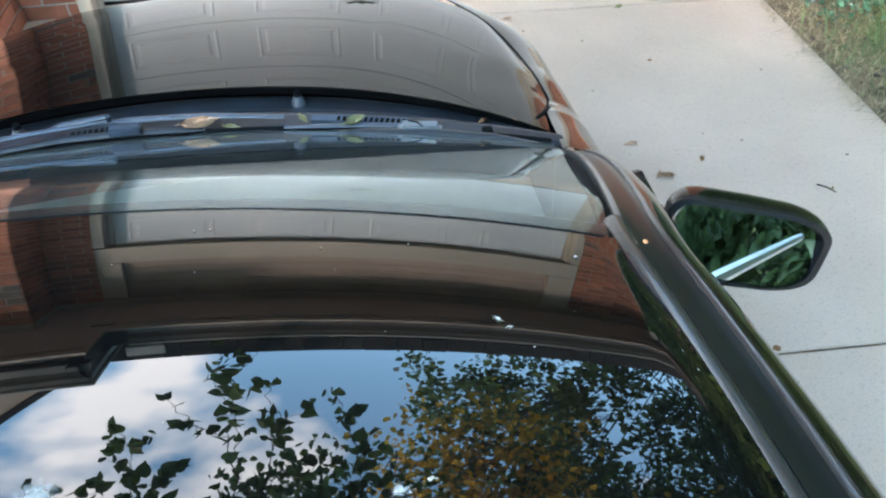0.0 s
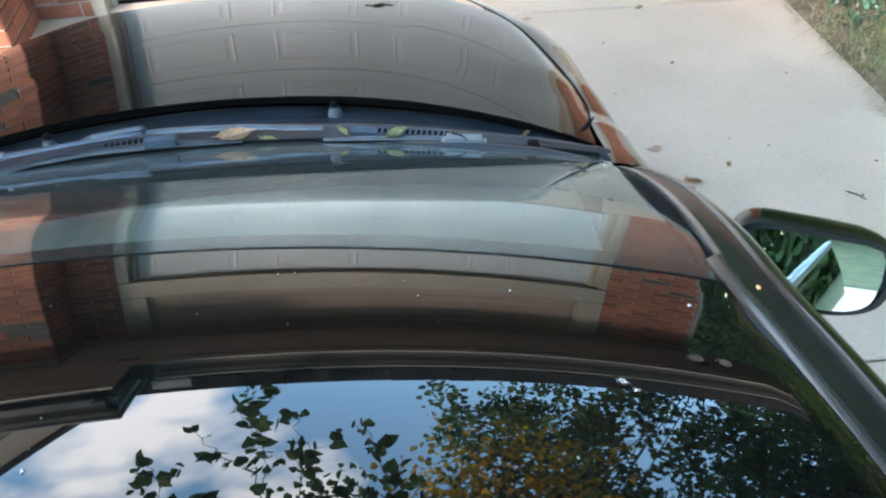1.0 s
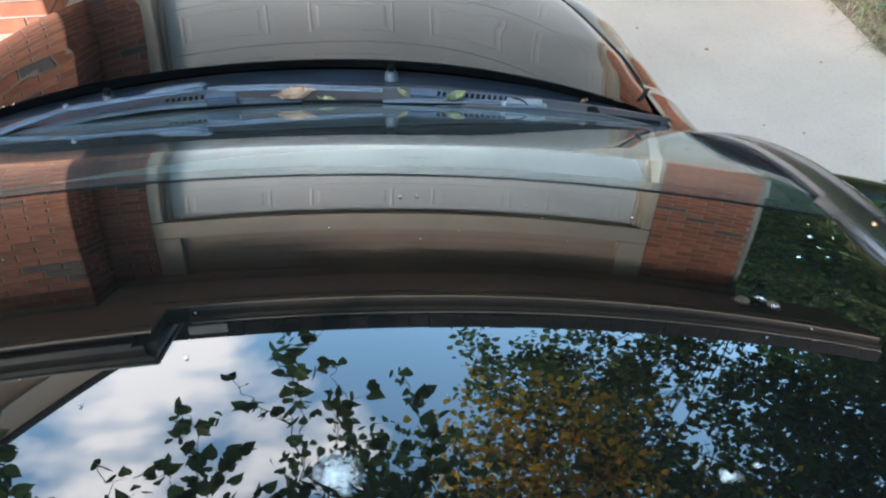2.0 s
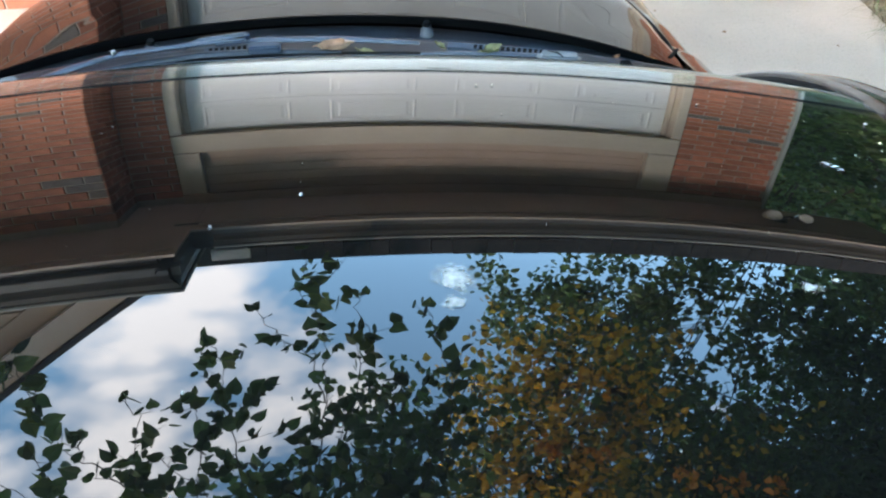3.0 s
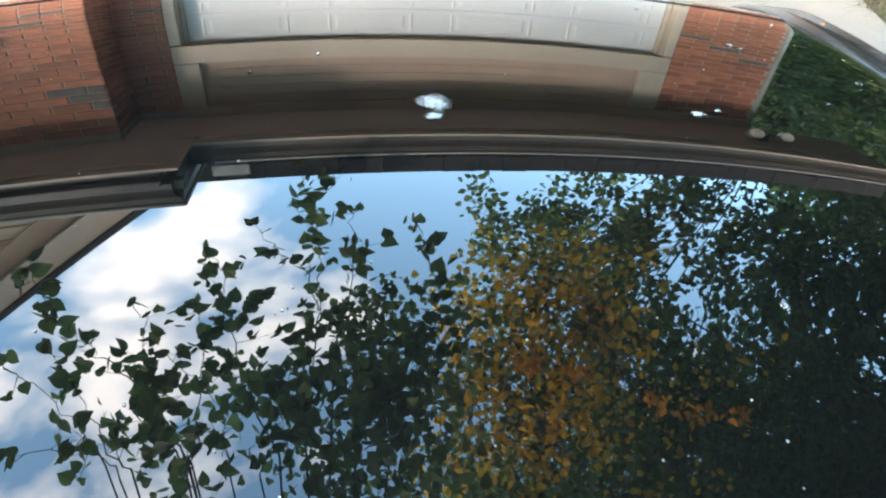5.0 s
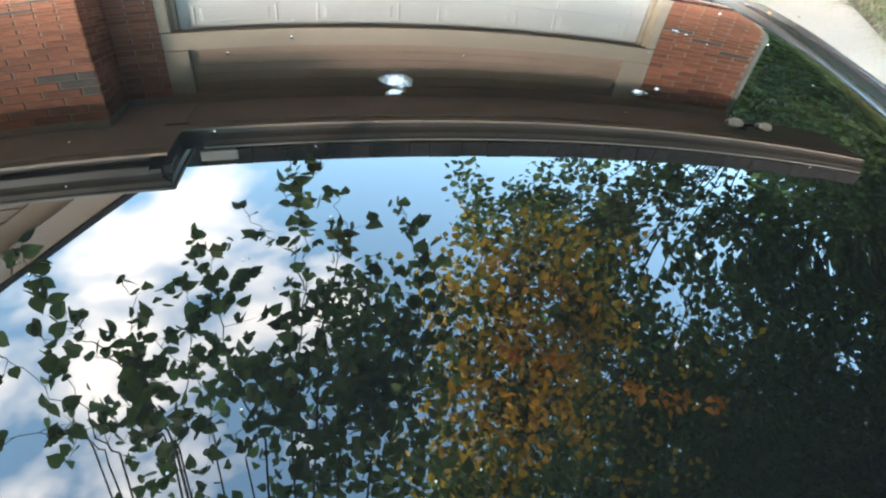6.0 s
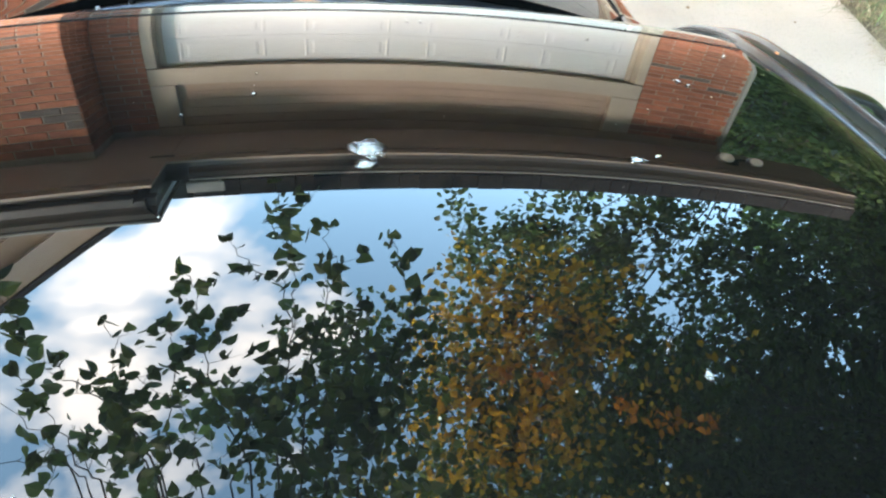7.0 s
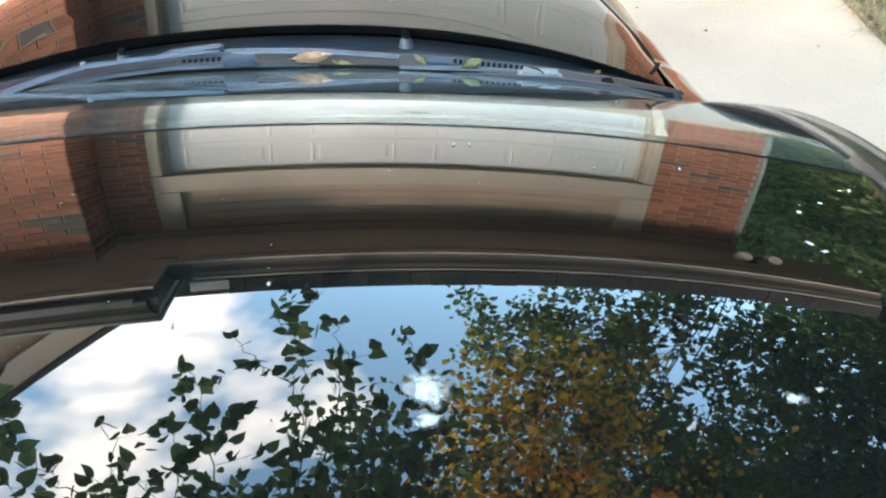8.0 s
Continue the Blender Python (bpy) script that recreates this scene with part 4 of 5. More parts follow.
# a twin floodlight under the soffit at the corner of the pier
flood = empty("floodlight", "twin floodlight with pale lamp heads under the soffit", "floodlight")
part("base_plate", tube([(2.62, 3.22, ZS - 0.02), (2.62, 3.22, ZS - 0.055)], [0.06, 0.05], 14), M_black, flood)
for x, mat, word in ((2.515, M_flash, "pale lamp head"), (2.735, M_gutter, "weathered lamp head")):
    part("arm", tube([(2.62, 3.22, ZS - 0.05), ((x + 2.62) / 2, 3.20, ZS - 0.085), (x, 3.19, ZS - 0.08)], 0.014, 8), M_black, flood)
    head = part("lamp_head", tube([(x, 3.215, ZS - 0.062), (x, 3.20, ZS - 0.072), (x, 3.15, ZS - 0.105), (x, 3.12, ZS - 0.125)], [0.018, 0.034, 0.052, 0.056], 16), mat, flood, word)
    part("lens", tube([(x, 3.118, ZS - 0.126), (x, 3.112, ZS - 0.130)], [0.050, 0.046], 16), M_flash, head, "frosted pale lens")

# ---- trees ----
rng = np.random.default_rng(7)
LEAF = np.array([(0, 0, 0), (-0.36, 0.30, 0.06), (-0.30, 0.62, 0.05), (0, 1.0, -0.06), (0.30, 0.62, 0.05), (0.36, 0.30, 0.06), (0, 0.5, -0.02)])
LEAF_F = np.array([(0, 6, 1), (1, 6, 2), (2, 6, 3), (3, 6, 4), (4, 6, 5), (5, 6, 0)])


BROAD = np.array([(0, 0, 0), (-0.24, -0.05, 0.03), (-0.42, 0.14, 0.06), (-0.44, 0.36, 0.05), (-0.33, 0.62, 0.03), (-0.14, 0.84, -0.02), (0, 1.04, -0.07), (0.14, 0.84, -0.02), (0.33, 0.62, 0.03), (0.44, 0.36, 0.05), (0.42, 0.14, 0.06), (0.24, -0.05, 0.03), (0, 0.45, -0.03)])
BROAD_F = np.array([(i, 12, (i + 1) % 12) for i in range(12)])


def leaf_mesh(name, spots, sizes, hang, mat, parent, broad=False):
    """Leaves at the spots; hang pulls their tips downwards."""
    n = len(spots)
    d = rng.normal(size=(n, 3))
    d[:, 2] -= hang
    d /= np.linalg.norm(d, axis=1)[:, None]
    o = rng.normal(size=(n, 3))
    s = np.cross(d, o)
    s /= np.linalg.norm(s, axis=1)[:, None]
    nn = np.cross(s, d)
    form, faces = (BROAD, BROAD_F) if broad else (LEAF, LEAF_F)
    v = spots[:, None, :] + sizes[:, None, None] * (form[None, :, 0:1] * s[:, None, :] + form[None, :, 1:2] * d[:, None, :] + form[None, :, 2:3] * nn[:, None, :])
    f = (faces[None] + len(form) * np.arange(n)[:, None, None]).reshape(-1, 3)
    me = bpy.data.meshes.new(name)
    me.from_pydata(v.reshape(-1, 3).tolist(), [], f.tolist())
    me.materials.append(mat)
    ob = new(name, me)
    ob.parent = parent
    ob["kind"] = "stuff"
    return ob


def limb(a, b, sag, n=8):
    a, b = Vector(a), Vector(b)
    pts = []
    for k in range(n + 1):
        t = k / n
        p = a.lerp(b, t)
        p.z += sag * math.sin(t * math.pi) + 0.15 * (noise.noise(p * 0.9) if 0 < k < n else 0)
        p.x += 0.25 * noise.noise(p * 0.7 + Vector((9, 0, 0))) * (0 < k < n)
        pts.append(p)
    return pts


def ball(az, el, r, at=(0.05, -0.2, 1.42)):
    a, e = radians(az), radians(el)
    return Vector(at) + r * Vector((math.sin(a) * math.cos(e), math.cos(a) * math.cos(e), math.sin(e)))


def tree(label, foot, height, tips, leaf_size, per_tip, spread, mats, thick=0.2, hang=0.5):
    """A trunk, limbs to each group of tips, twigs, and leaves clustered on the twigs."""
    t = empty("tree", label, "tree")
    foot = Vector(foot)
    top = foot + Vector((0.2, 0.3, height))
    part("trunk", tube(limb(foot - Vector((0, 0, 0.1)), top, 0.0, 10), [thick * (1 - 0.06 * k) for k in range(11)], 14), M_bark, t)
    heads = tips[:: max(1, len(tips) // 12)]
    for h in heads:
        start = foot.lerp(top, float(rng.uniform(0.55, 1.0)))
        part("limb", tube(limb(start, h, 0.5), [0.026 * thick / 0.2 * (1 - 0.11 * k) for k in range(9)], 8), M_bark, t)
    twigs = bmesh.new()
    for p in tips:
        near = min(heads, key=lambda h: (h - p).length)
        if (near - p).length > 0.05:
            b = tube(limb(near, p, 0.1, 5), [0.008, 0.007, 0.006, 0.005, 0.004, 0.002], 5)
            me = bpy.data.meshes.new("twig")
            b.to_mesh(me)
            b.free()
            twigs.from_mesh(me)
            bpy.data.meshes.remove(me)
    tw = part("twigs", twigs, M_bark, t)
    tw["kind"] = "stuff"
    groups = np.array_split(np.arange(len(tips)), len(mats))
    for ids, mat in zip(groups, mats):
        spots = []
        for i in ids:
            c = np.array(tips[i])
            for _ in range(5):
                n = per_tip // 5
                base = c + rng.normal(size=3) * spread * 0.8
                d = rng.normal(size=3)
                d[2] -= 1.1
                d /= np.linalg.norm(d)
                along = rng.uniform(0, 1, (n, 1))
                spots.append(base + along * d * spread * 1.7 + rng.normal(size=(n, 3)) * (0.05 + 0.07 * (1 - along)) * spread / 0.32)
        spots = np.concatenate(spots)
        leaf_mesh("crown", spots, rng.uniform(0.6, 1.15, len(spots)) * leaf_size, hang, mat, t)
    return t


GLOW = ((21.8, 49.7), (23.6, 49.5), (27.6, 48.8), (30.1, 48.5), (38.8, 47.6), (40.4, 47.4), (43.6, 46.7), (45.3, 45.9), (48.6, 44.8))  # sunlit orange sprays of the autumn tree


def cloud(n, az, el, r, seed):
    g = np.random.default_rng(seed)
    return [ball(g.uniform(*az), g.uniform(*el), g.uniform(*r)) for _ in range(n)]


tree("tall green shade tree with fine leaves against the sky", (9.6, 1.2, 0), 7.0, cloud(95, (13, 42), (37, 66), (9.3, 10.2), 41) + cloud(250, (26, 85), (33, 72), (8.3, 9.3), 1) + cloud(24, (11, 25), (34, 40), (8.2, 9.0), 21) + cloud(44, (17, 50), (28, 35), (8.2, 9.0), 22) + cloud(420, (42, 100), (-2, 34), (8.0, 9.4), 2), 0.125, 60, 0.26, [M_leaf, M_leaf_dark, M_leaf], 0.26)
tree("thick dark green tree at the edge of the garden", (10.5, 4.0, 0), 7.0, cloud(230, (36, 90), (42, 75), (11.0, 12.5), 31) + cloud(110, (40, 90), (36, 60), (11.0, 12.5), 33) + cloud(230, (46, 90), (12, 42), (11.0, 12.5), 32) + cloud(170, (43.5, 90), (22, 50), (10.2, 11.2), 34), 0.17, 85, 0.5, [M_leaf_dark, M_leaf], 0.26)
gold = tree("yellow-orange autumn tree behind the garage", (9.4, 13.0, 0), 8.0, cloud(120, (10, 29), (39, 57), (5.5, 6.1), 3) + cloud(60, (10, 36), (54, 72), (5.6, 6.2), 33) + cloud(70, (16, 46), (42, 64), (5.9, 6.5), 34), 0.086, 30, 0.24, [M_leaf_yellow, M_leaf_dark, M_leaf_yellow, M_leaf, M_leaf_yellow, M_leaf_dark], 0.18)
glow = np.concatenate([np.array(ball(az, el, 4.85)) + rng.normal(size=(13, 3)) * np.array((0.045, 0.04, 0.02)) for az, el in GLOW])
leaf_mesh("crown", glow, rng.uniform(0.6, 1.1, len(glow)) * 0.075, 0.4, M_leaf_orange, gold)
tree("dense green tree arching over the driveway", (6.6, -3.4, 0), 6.5, cloud(60, (-3, 45), (70, 90), (6.0, 8.5), 4) + cloud(300, (45, 95), (22, 90), (7.0, 7.9), 5) + cloud(210, (95, 160), (50, 90), (5.0, 8.0), 51) + cloud(110, (160, 196), (24, 90), (5.0, 8.0), 52), 0.085, 90, 0.34, [M_leaf_dark, M_leaf], 0.24)
# this tree stands out of view, added to limit the ambient sky light
tree("broad green tree added out of view behind the parked car to block sky light", (-1.5, -9.5, 0), 6.5, cloud(280, (140, 190), (26, 88), (6.0, 9.0), 8) + cloud(220, (250, 285), (14, 50), (6.5, 9.0), 81), 0.11, 70, 0.42, [M_leaf, M_leaf_dark], 0.26)


def shrub(label, at, half, n, seed):
    """A dense bush: leaves gathered on many short twigs within a lumpy mound."""
    g = np.random.default_rng(seed)
    s = empty("shrub", label, "shrub", "shrubs along the driveway")
    d = g.normal(size=(n, 3))
    d /= np.linalg.norm(d, axis=1)[:, None]
    lump = 1 + 0.22 * np.sin(5 * d[:, 0] + seed) * np.cos(4 * d[:, 1]) + 0.12 * np.sin(9 * d[:, 2])
    p = np.array(at) + d * np.array(half) * (lump * g.uniform(0.55, 1.0, n) ** 0.4)[:, None]
    p = p[p[:, 2] > 0.02]
    leaf_mesh("foliage", p, g.uniform(0.6, 1.2, len(p)) * 0.13, 0.3, M_leaf if seed % 2 else M_leaf_dark, s)
    for k in range(5):
        tip = Vector(at) + Vector((half[0] * 0.6 * math.cos(k * 1.3), half[1] * 0.6 * math.sin(k * 1.3), half[2] * 0.7))
        part("stem", tube(limb((at[0], at[1], -0.05), tip, 0.1, 6), [0.04, 0.035, 0.03, 0.025, 0.02, 0.014, 0.008], 6), M_bark, s)


for k, (x, y, hx, hz) in enumerate(((5.6, 5.4, 1.5, 2.6), (5.9, 2.6, 1.3, 2.2), (6.1, -0.4, 1.5, 2.7), (6.0, -3.6, 1.6, 2.4), (6.6, 8.4, 1.8, 3.2), (6.0, -7.0, 1.8, 2.8))):
    shrub("tall dense green shrub beside the driveway", (x, y, hz * 0.8), (hx, 1.8, hz), 5200, 40 + k)

# the near tree: long hanging branches with large heart-shaped leaves
near = empty("tree", "near tree with large leaves on thin hanging branches", "tree")
foot = Vector((-4.6, -2.6, -0.1))
part("trunk", tube(limb(foot, foot + Vector((0.4, 0.5, 5.2)), 0.0, 10), [0.19 * (1 - 0.06 * k) for k in range(11)], 14), M_bark, near)
spots = []
twigs = bmesh.new()
counted = [0]


def bough(*keys, side=False, full=1.0):
    """A hanging bough through directions seen from the car roof; a side twig starts on another bough, the rest at the trunk."""
    bi = counted[0]
    counted[0] += 1
    pts = [ball(az, el, 3.9 - 0.13 * min(k, 4)) for k, (az, el) in enumerate(keys)]
    fine = []
    for a, b in zip(pts, pts[1:]):
        fine += [a.lerp(b, t / 4) + Vector(rng.normal(size=3)) * 0.014 for t in range(4)]
    fine.append(pts[-1])
    run = []
    if not side:
        start = foot + Vector((0.2 + 0.04 * (bi % 5), 0.3 + 0.05 * (bi % 4), 2.9 + 0.17 * ((bi * 5) % 12)))
        az, el = keys[0]
        knee = ball(az - 8, min(84, el + 18), 4.4)
        run = limb(start, knee, 0.9 + 0.1 * ((bi * 7) % 9), 6)[:-1] + [knee.lerp(pts[0], t / 3) for t in range(3)]
        for p in run[-2:]:
            spots.extend(np.array(p) + rng.normal(size=(7, 3)) * 0.13)
    whole = run + fine
    thick = 0.006 if side else 0.012
    part("limb", tube(whole, [max(0.0022, thick * (1 - k / (len(whole) - 1)) ** 1.5) for k in range(len(whole))], 6), M_bark, near)
    n = len(fine)
    for i, p in enumerate(fine[1:], 1):
        k = i / n
        if rng.uniform() > full * 0.8:
            continue
        for _ in range(2 if k < 0.3 and not side else 1):
            d = Vector(rng.normal(size=3))
            d.z -= 0.5
            d.normalize()
            reach = (0.07 + 0.24 * (1 - k) * (not side)) * float(rng.uniform(0.6, 1.2))
            m = 1 + int(reach / 0.07)
            stem = [p + d * reach * j / m + Vector((0, 0, -0.02 * (j / m) ** 2)) for j in range(m + 1)]
            b = tube(stem, [0.0026 - 0.0014 * j / m for j in range(m + 1)], 4)
            me = bpy.data.meshes.new("twig")
            b.to_mesh(me)
            b.free()
            twigs.from_mesh(me)
            bpy.data.meshes.remove(me)
            for q in stem[1:]:
                for _ in range(1 + int(rng.uniform() < 0.45)):
                    spots.append(np.array(q) + rng.normal(size=3) * 0.014)
    spots.append(np.array(pts[-1]))


bough((-11.7, 60.1), (-8.2, 51.7), (-6.5, 43.7), (-6.2, 39.0), (-6.3, 34.1), (-3.8, 31.7))
bough((-7.0, 45.9), (-7.8, 41.6), (-10.3, 39.5), (-12.5, 36.7), side=True)
bough((-6.0, 38.2), (-6.8, 36.3), (-8.8, 33.9), side=True)
bough((-6.1, 35.2), (-7.2, 32.2), (-7.6, 30.1), side=True, full=0.7)
bough((-6.2, 55.3), (-4.6, 48.6), (-2.2, 43.0), (-0.6, 40.8), (-2.0, 37.0), (-1.2, 35.5))
bough((2.6, 61.4), (6.1, 54.6), (9.9, 46.6), (9.1, 43.8), (7.2, 41.0), (5.8, 37.4))
bough((-16.5, 58.5), (-18.7, 51.1), (-18.7, 47.1), (-18.8, 43.6), (-17.7, 40.3), (-18.7, 38.4))
bough((-17.7, 46.6), (-15.8, 44.6), (-13.7, 43.6), side=True)
bough((-28.9, 56.1), (-25.2, 51.6), (-22.4, 47.8), (-22.0, 44.6), (-22.8, 42.9), full=0.75)
bough((-30.8, 56.5), (-30.4, 52.5), (-29.9, 48.6), (-29.9, 46.2), (-28.4, 42.7), (-28.7, 40.8), full=0.75)
bough((-29.7, 56.6), (-30.3, 52.3), (-32.4, 48.2), (-34.4, 45.3), (-35.4, 42.4), (-36.6, 39.4), (-36.4, 35.8), (-37.8, 33.9), full=0.6)
bough((-37.2, 54.3), (-38.0, 51.1), (-38.3, 47.4), (-39.1, 44.3), (-39.1, 41.9), full=0.6)
bough((-38.9, 52.3), (-40.4, 47.7), (-41.7, 43.9), (-43.7, 41.3), full=0.6)
bough((-38.0, 54.0), (-39.3, 51.6), (-42.9, 48.9), (-48.2, 48.1), full=0.6)
bough((-3.4, 60.3), (-2.0, 55.7), (1.6, 52.1), (2.2, 48.0), (3.7, 44.6))
bough((-18.7, 59.5), (-15.2, 55.3), (-10.5, 50.7), (-8.6, 48.5))
bough((-24.0, 58.4), (-23.4, 54.6), (-23.7, 51.2), (-27.5, 47.1), full=0.75)
part("twigs", twigs, M_bark, near)["kind"] = "stuff"
spots = np.array(spots)
leaf_mesh("crown", spots, rng.uniform(0.55, 1.25, len(spots)) * 0.088, 0.5, M_leaf, near, True)
low = np.concatenate([np.array(p) + rng.normal(size=(30, 3)) * 0.16 for p in cloud(30, (-19, 13), (52.5, 64), (3.7, 4.5), 61) + cloud(10, (-44, -20), (58, 68), (3.7, 4.5), 62) + cloud(20, (-4, 12), (45.5, 54), (4.4, 5.0), 63)])
leaf_mesh("crown", low, rng.uniform(0.6, 1.15, len(low)) * 0.088, 0.9, M_leaf, near, True)
# leaves overhead, out of view, that hold back sky light
over = np.concatenate([np.array(p) + rng.normal(size=(50, 3)) * 0.36 for p in cloud(45, (-130, -60), (62, 84), (3.6, 5.5), 6)])
leaf_mesh("crown", over, rng.uniform(0.7, 1.2, len(over)) * 0.085, 0.8, M_leaf, near)

# unseen leaf clumps, added to keep the low sun off the driveway and the pier
g5 = np.random.default_rng(91)
shade = np.concatenate([np.array((-3.35 + g5.uniform(-0.5, 0.5), -2.9 + g5.uniform(-0.5, 0.5), 4.75 + g5.uniform(-0.7, 0.8))) + g5.normal(size=(40, 3)) * 0.2 for _ in range(34)] + [np.array((-3.8 + g5.uniform(-1.1, 1.2), -3.7 + g5.uniform(-1.0, 1.0), 2.95 + g5.uniform(-0.45, 0.45))) + g5.normal(size=(40, 3)) * 0.2 for _ in range(60)])
leaf_mesh("crown", shade, rng.uniform(0.7, 1.2, len(shade)) * 0.12, 0.8, M_leaf, near)

# a tall hedge of trees beyond the garden, seen past the garage corner
g4 = np.random.default_rng(78)
n = 16000
az = g4.uniform(math.radians(24), math.radians(66), n)
rr = g4.uniform(14, 18, n)
top = 8.2 + 0.9 * np.sin(az * 19) + 0.6 * np.sin(az * 47 + 1)
spots = np.stack([rr * np.sin(az), rr * np.cos(az), top * g4.uniform(0, 1, n) ** 0.8], 1)
hedge = empty("tree_belt", "tall belt of layered green trees beyond the garden", "trees", kind="stuff")
leaf_mesh("foliage", spots, g4.uniform(0.6, 1.2, n) * 0.42, 0.3, M_leaf, hedge)

# woods far behind and to the sides, added to cut the sky light
g3 = np.random.default_rng(77)
n = 42000
az = g3.uniform(math.radians(62), math.radians(318), n)
rr = g3.uniform(24, 34, n)
top = (9.4 + 1.2 * np.sin(az * 7) + 0.9 * np.sin(az * 17 + 1) + 0.5 * np.sin(az * 41))
spots = np.stack([rr * np.sin(az), rr * np.cos(az), top * g3.uniform(0, 1, n) ** 0.75], 1)
woods = empty("far_woods", "ring of dark green woods added round the driveway to block sky light", "woods", kind="stuff")
leaf_mesh("foliage", spots, g3.uniform(0.6, 1.2, n) * 0.6, 0.3, M_leaf_dark, woods)
n = 12000
az = g3.uniform(math.radians(150), math.radians(188), n)
rr = g3.uniform(20, 23, n)
spots = np.stack([rr * np.sin(az), rr * np.cos(az), 5.6 * g3.uniform(0, 1, n)], 1)
leaf_mesh("foliage", spots, g3.uniform(0.6, 1.2, n) * 0.5, 0.3, M_leaf_dark, woods)

# ---- droppings, leaves and debris ----
g2 = np.random.default_rng(21)


def blot(x, y, z, rx, ry, turn, h=0.0015, seed=0):
    """A flat irregular splash that clings to the surface below."""
    bm = bmesh.new()
    n = 16
    top = bm.verts.new((x, y, z + h))
    g = np.random.default_rng(seed)
    ring = []
    for i in range(n):
        an = 2 * math.pi * i / n
        k = 1 + 0.28 * g.normal()
        dx, dy = rx * k * math.cos(an), ry * k * math.sin(an)
        ring.append((x + dx * math.cos(turn) - dy * math.sin(turn), y + dx * math.sin(turn) + dy * math.cos(turn)))
    vs = [bm.verts.new((a, b, roof_z(a, b) + 0.0003)) for a, b in ring]
    for i in range(n):
        bm.faces.new((vs[i], vs[(i + 1) % n], top))
    return bm


DROPS = ((0.091, -0.273, 0.013, 0.019, 0.5), (0.086, -0.292, 0.008, 0.007, 0.0), (0.290, -0.292, 0.008, 0.005, 0.2), (0.307, -0.286, 0.003, 0.003, 0.0), (0.268, -0.498, 0.003, 0.004, 0.3), (0.371, -0.150, 0.004, 0.006, 0.6), (0.378, -0.160, 0.003, 0.0035, 0.2), (0.454, -0.066, 0.0025, 0.0035, 0.2), (0.317, -0.038, 0.0018, 0.002, 0.0), (0.136, 0.009, 0.0018, 0.0014, 0.0), (0.150, 0.009, 0.0018, 0.0014, 0.0), (-0.003, -0.176, 0.002, 0.003, 0.2), (-0.057, -0.209, 0.0016, 0.003, 0.2))
for i, (x, y, rx, ry, turn) in enumerate(DROPS):
    tagged(part("bird_dropping", blot(x, y, roof_z(x, y), rx, ry, turn, 0.002, i), M_dropping), "dried white bird dropping on the black car roof", "bird dropping", "droppings on the roof")


def curled_leaf(length, width, curl, fold, seed):
    """A leaf blade with a midrib, curled along its length and folded across it."""
    g = np.random.default_rng(seed)
    bm = bmesh.new()
    rows = []
    for j in range(9):
        t = j / 8
        w = width * (math.sin(math.pi * min(1, t * 0.95 + 0.04)) ** 0.75)
        cx, cz = length * (t - 0.5), curl * length * (4 * (t - 0.5) ** 2)
        row = []
        for i in range(7):
            s = (i - 3) / 3
            row.append(bm.verts.new((cx + 0.004 * g.normal() * length / 0.05, s * w * math.cos(fold * abs(s)), cz + w * abs(s) * math.sin(fold * abs(s)) + 0.0012 * g.normal())))
        rows.append(row)
    for a, b in zip(rows, rows[1:]):
        for i in range(6):
            bm.faces.new((a[i], a[i + 1], b[i + 1], b[i]))
    return bm


def loose_leaf(x, y, z, length, width, turn, curl, fold, mat, label, seed, roll=0.0):
    ob = part("fallen_leaf", curled_leaf(length, width, curl, fold, seed), mat)
    low = min(v.co.z for v in ob.data.vertices)
    ob.matrix_basis = pose(x, y, z - low * 0.8, roll, 0, turn)
    part("stalk", tube([(-length * 0.5, 0, curl * length), (-length * 0.62, 0.003, curl * length + 0.002), (-length * 0.72, 0.008, curl * length - 0.002)], [0.0011, 0.0009, 0.0007], 5), mat, ob)
    return tagged(ob, label, "leaf", "leaves on the car" if z > 0.5 else "leaves on the driveway")


loose_leaf(-0.032, 0.842, 0.956, 0.062, 0.025, 10, 0.22, 1.0, M_tan_leaf, "dry curled tan leaf on the windscreen edge", 1)
loose_leaf(0.030, 0.838, 0.952, 0.040, 0.007, -22, 0.06, 0.7, M_green_leaf, "small yellow-green leaf on the windscreen edge", 2)
loose_leaf(0.272, 0.782, 0.970, 0.040, 0.016, 25, 0.16, 0.8, M_green_leaf, "wilted yellow-green leaf on the cowl vents", 3)
loose_leaf(0.174, 0.808, 0.972, 0.030, 0.008, -60, 0.1, 0.8, M_green_leaf, "scrap of pale green leaf on the cowl", 4)
loose_leaf(0.53, 0.800, 0.930, 0.022, 0.007, 40, 0.1, 0.7, M_brown_leaf, "brown leaf scrap in the cowl gutter", 5)
loose_leaf(0.60, 0.800, 0.925, 0.022, 0.006, -30, 0.1, 0.7, M_brown_leaf, "brown leaf scrap in the cowl gutter", 6)
loose_leaf(-0.46, 0.760, 0.958, 0.024, 0.006, 15, 0.1, 0.7, M_tan_leaf, "small tan leaf on the windscreen edge", 7)
loose_leaf(1.319, 1.913, 0.002, 0.050, 0.014, 10, 0.04, 0.2, M_tan_leaf, "flat tan leaf on pale concrete", 8)
loose_leaf(1.553, 1.770, 0.002, 0.030, 0.010, 70, 0.04, 0.2, M_brown_leaf, "small dark brown leaf on pale concrete", 9)
loose_leaf(1.390, 1.690, 0.002, 0.050, 0.016, -15, 0.12, 0.4, M_brown_leaf, "curled brown leaf on pale concrete", 10)
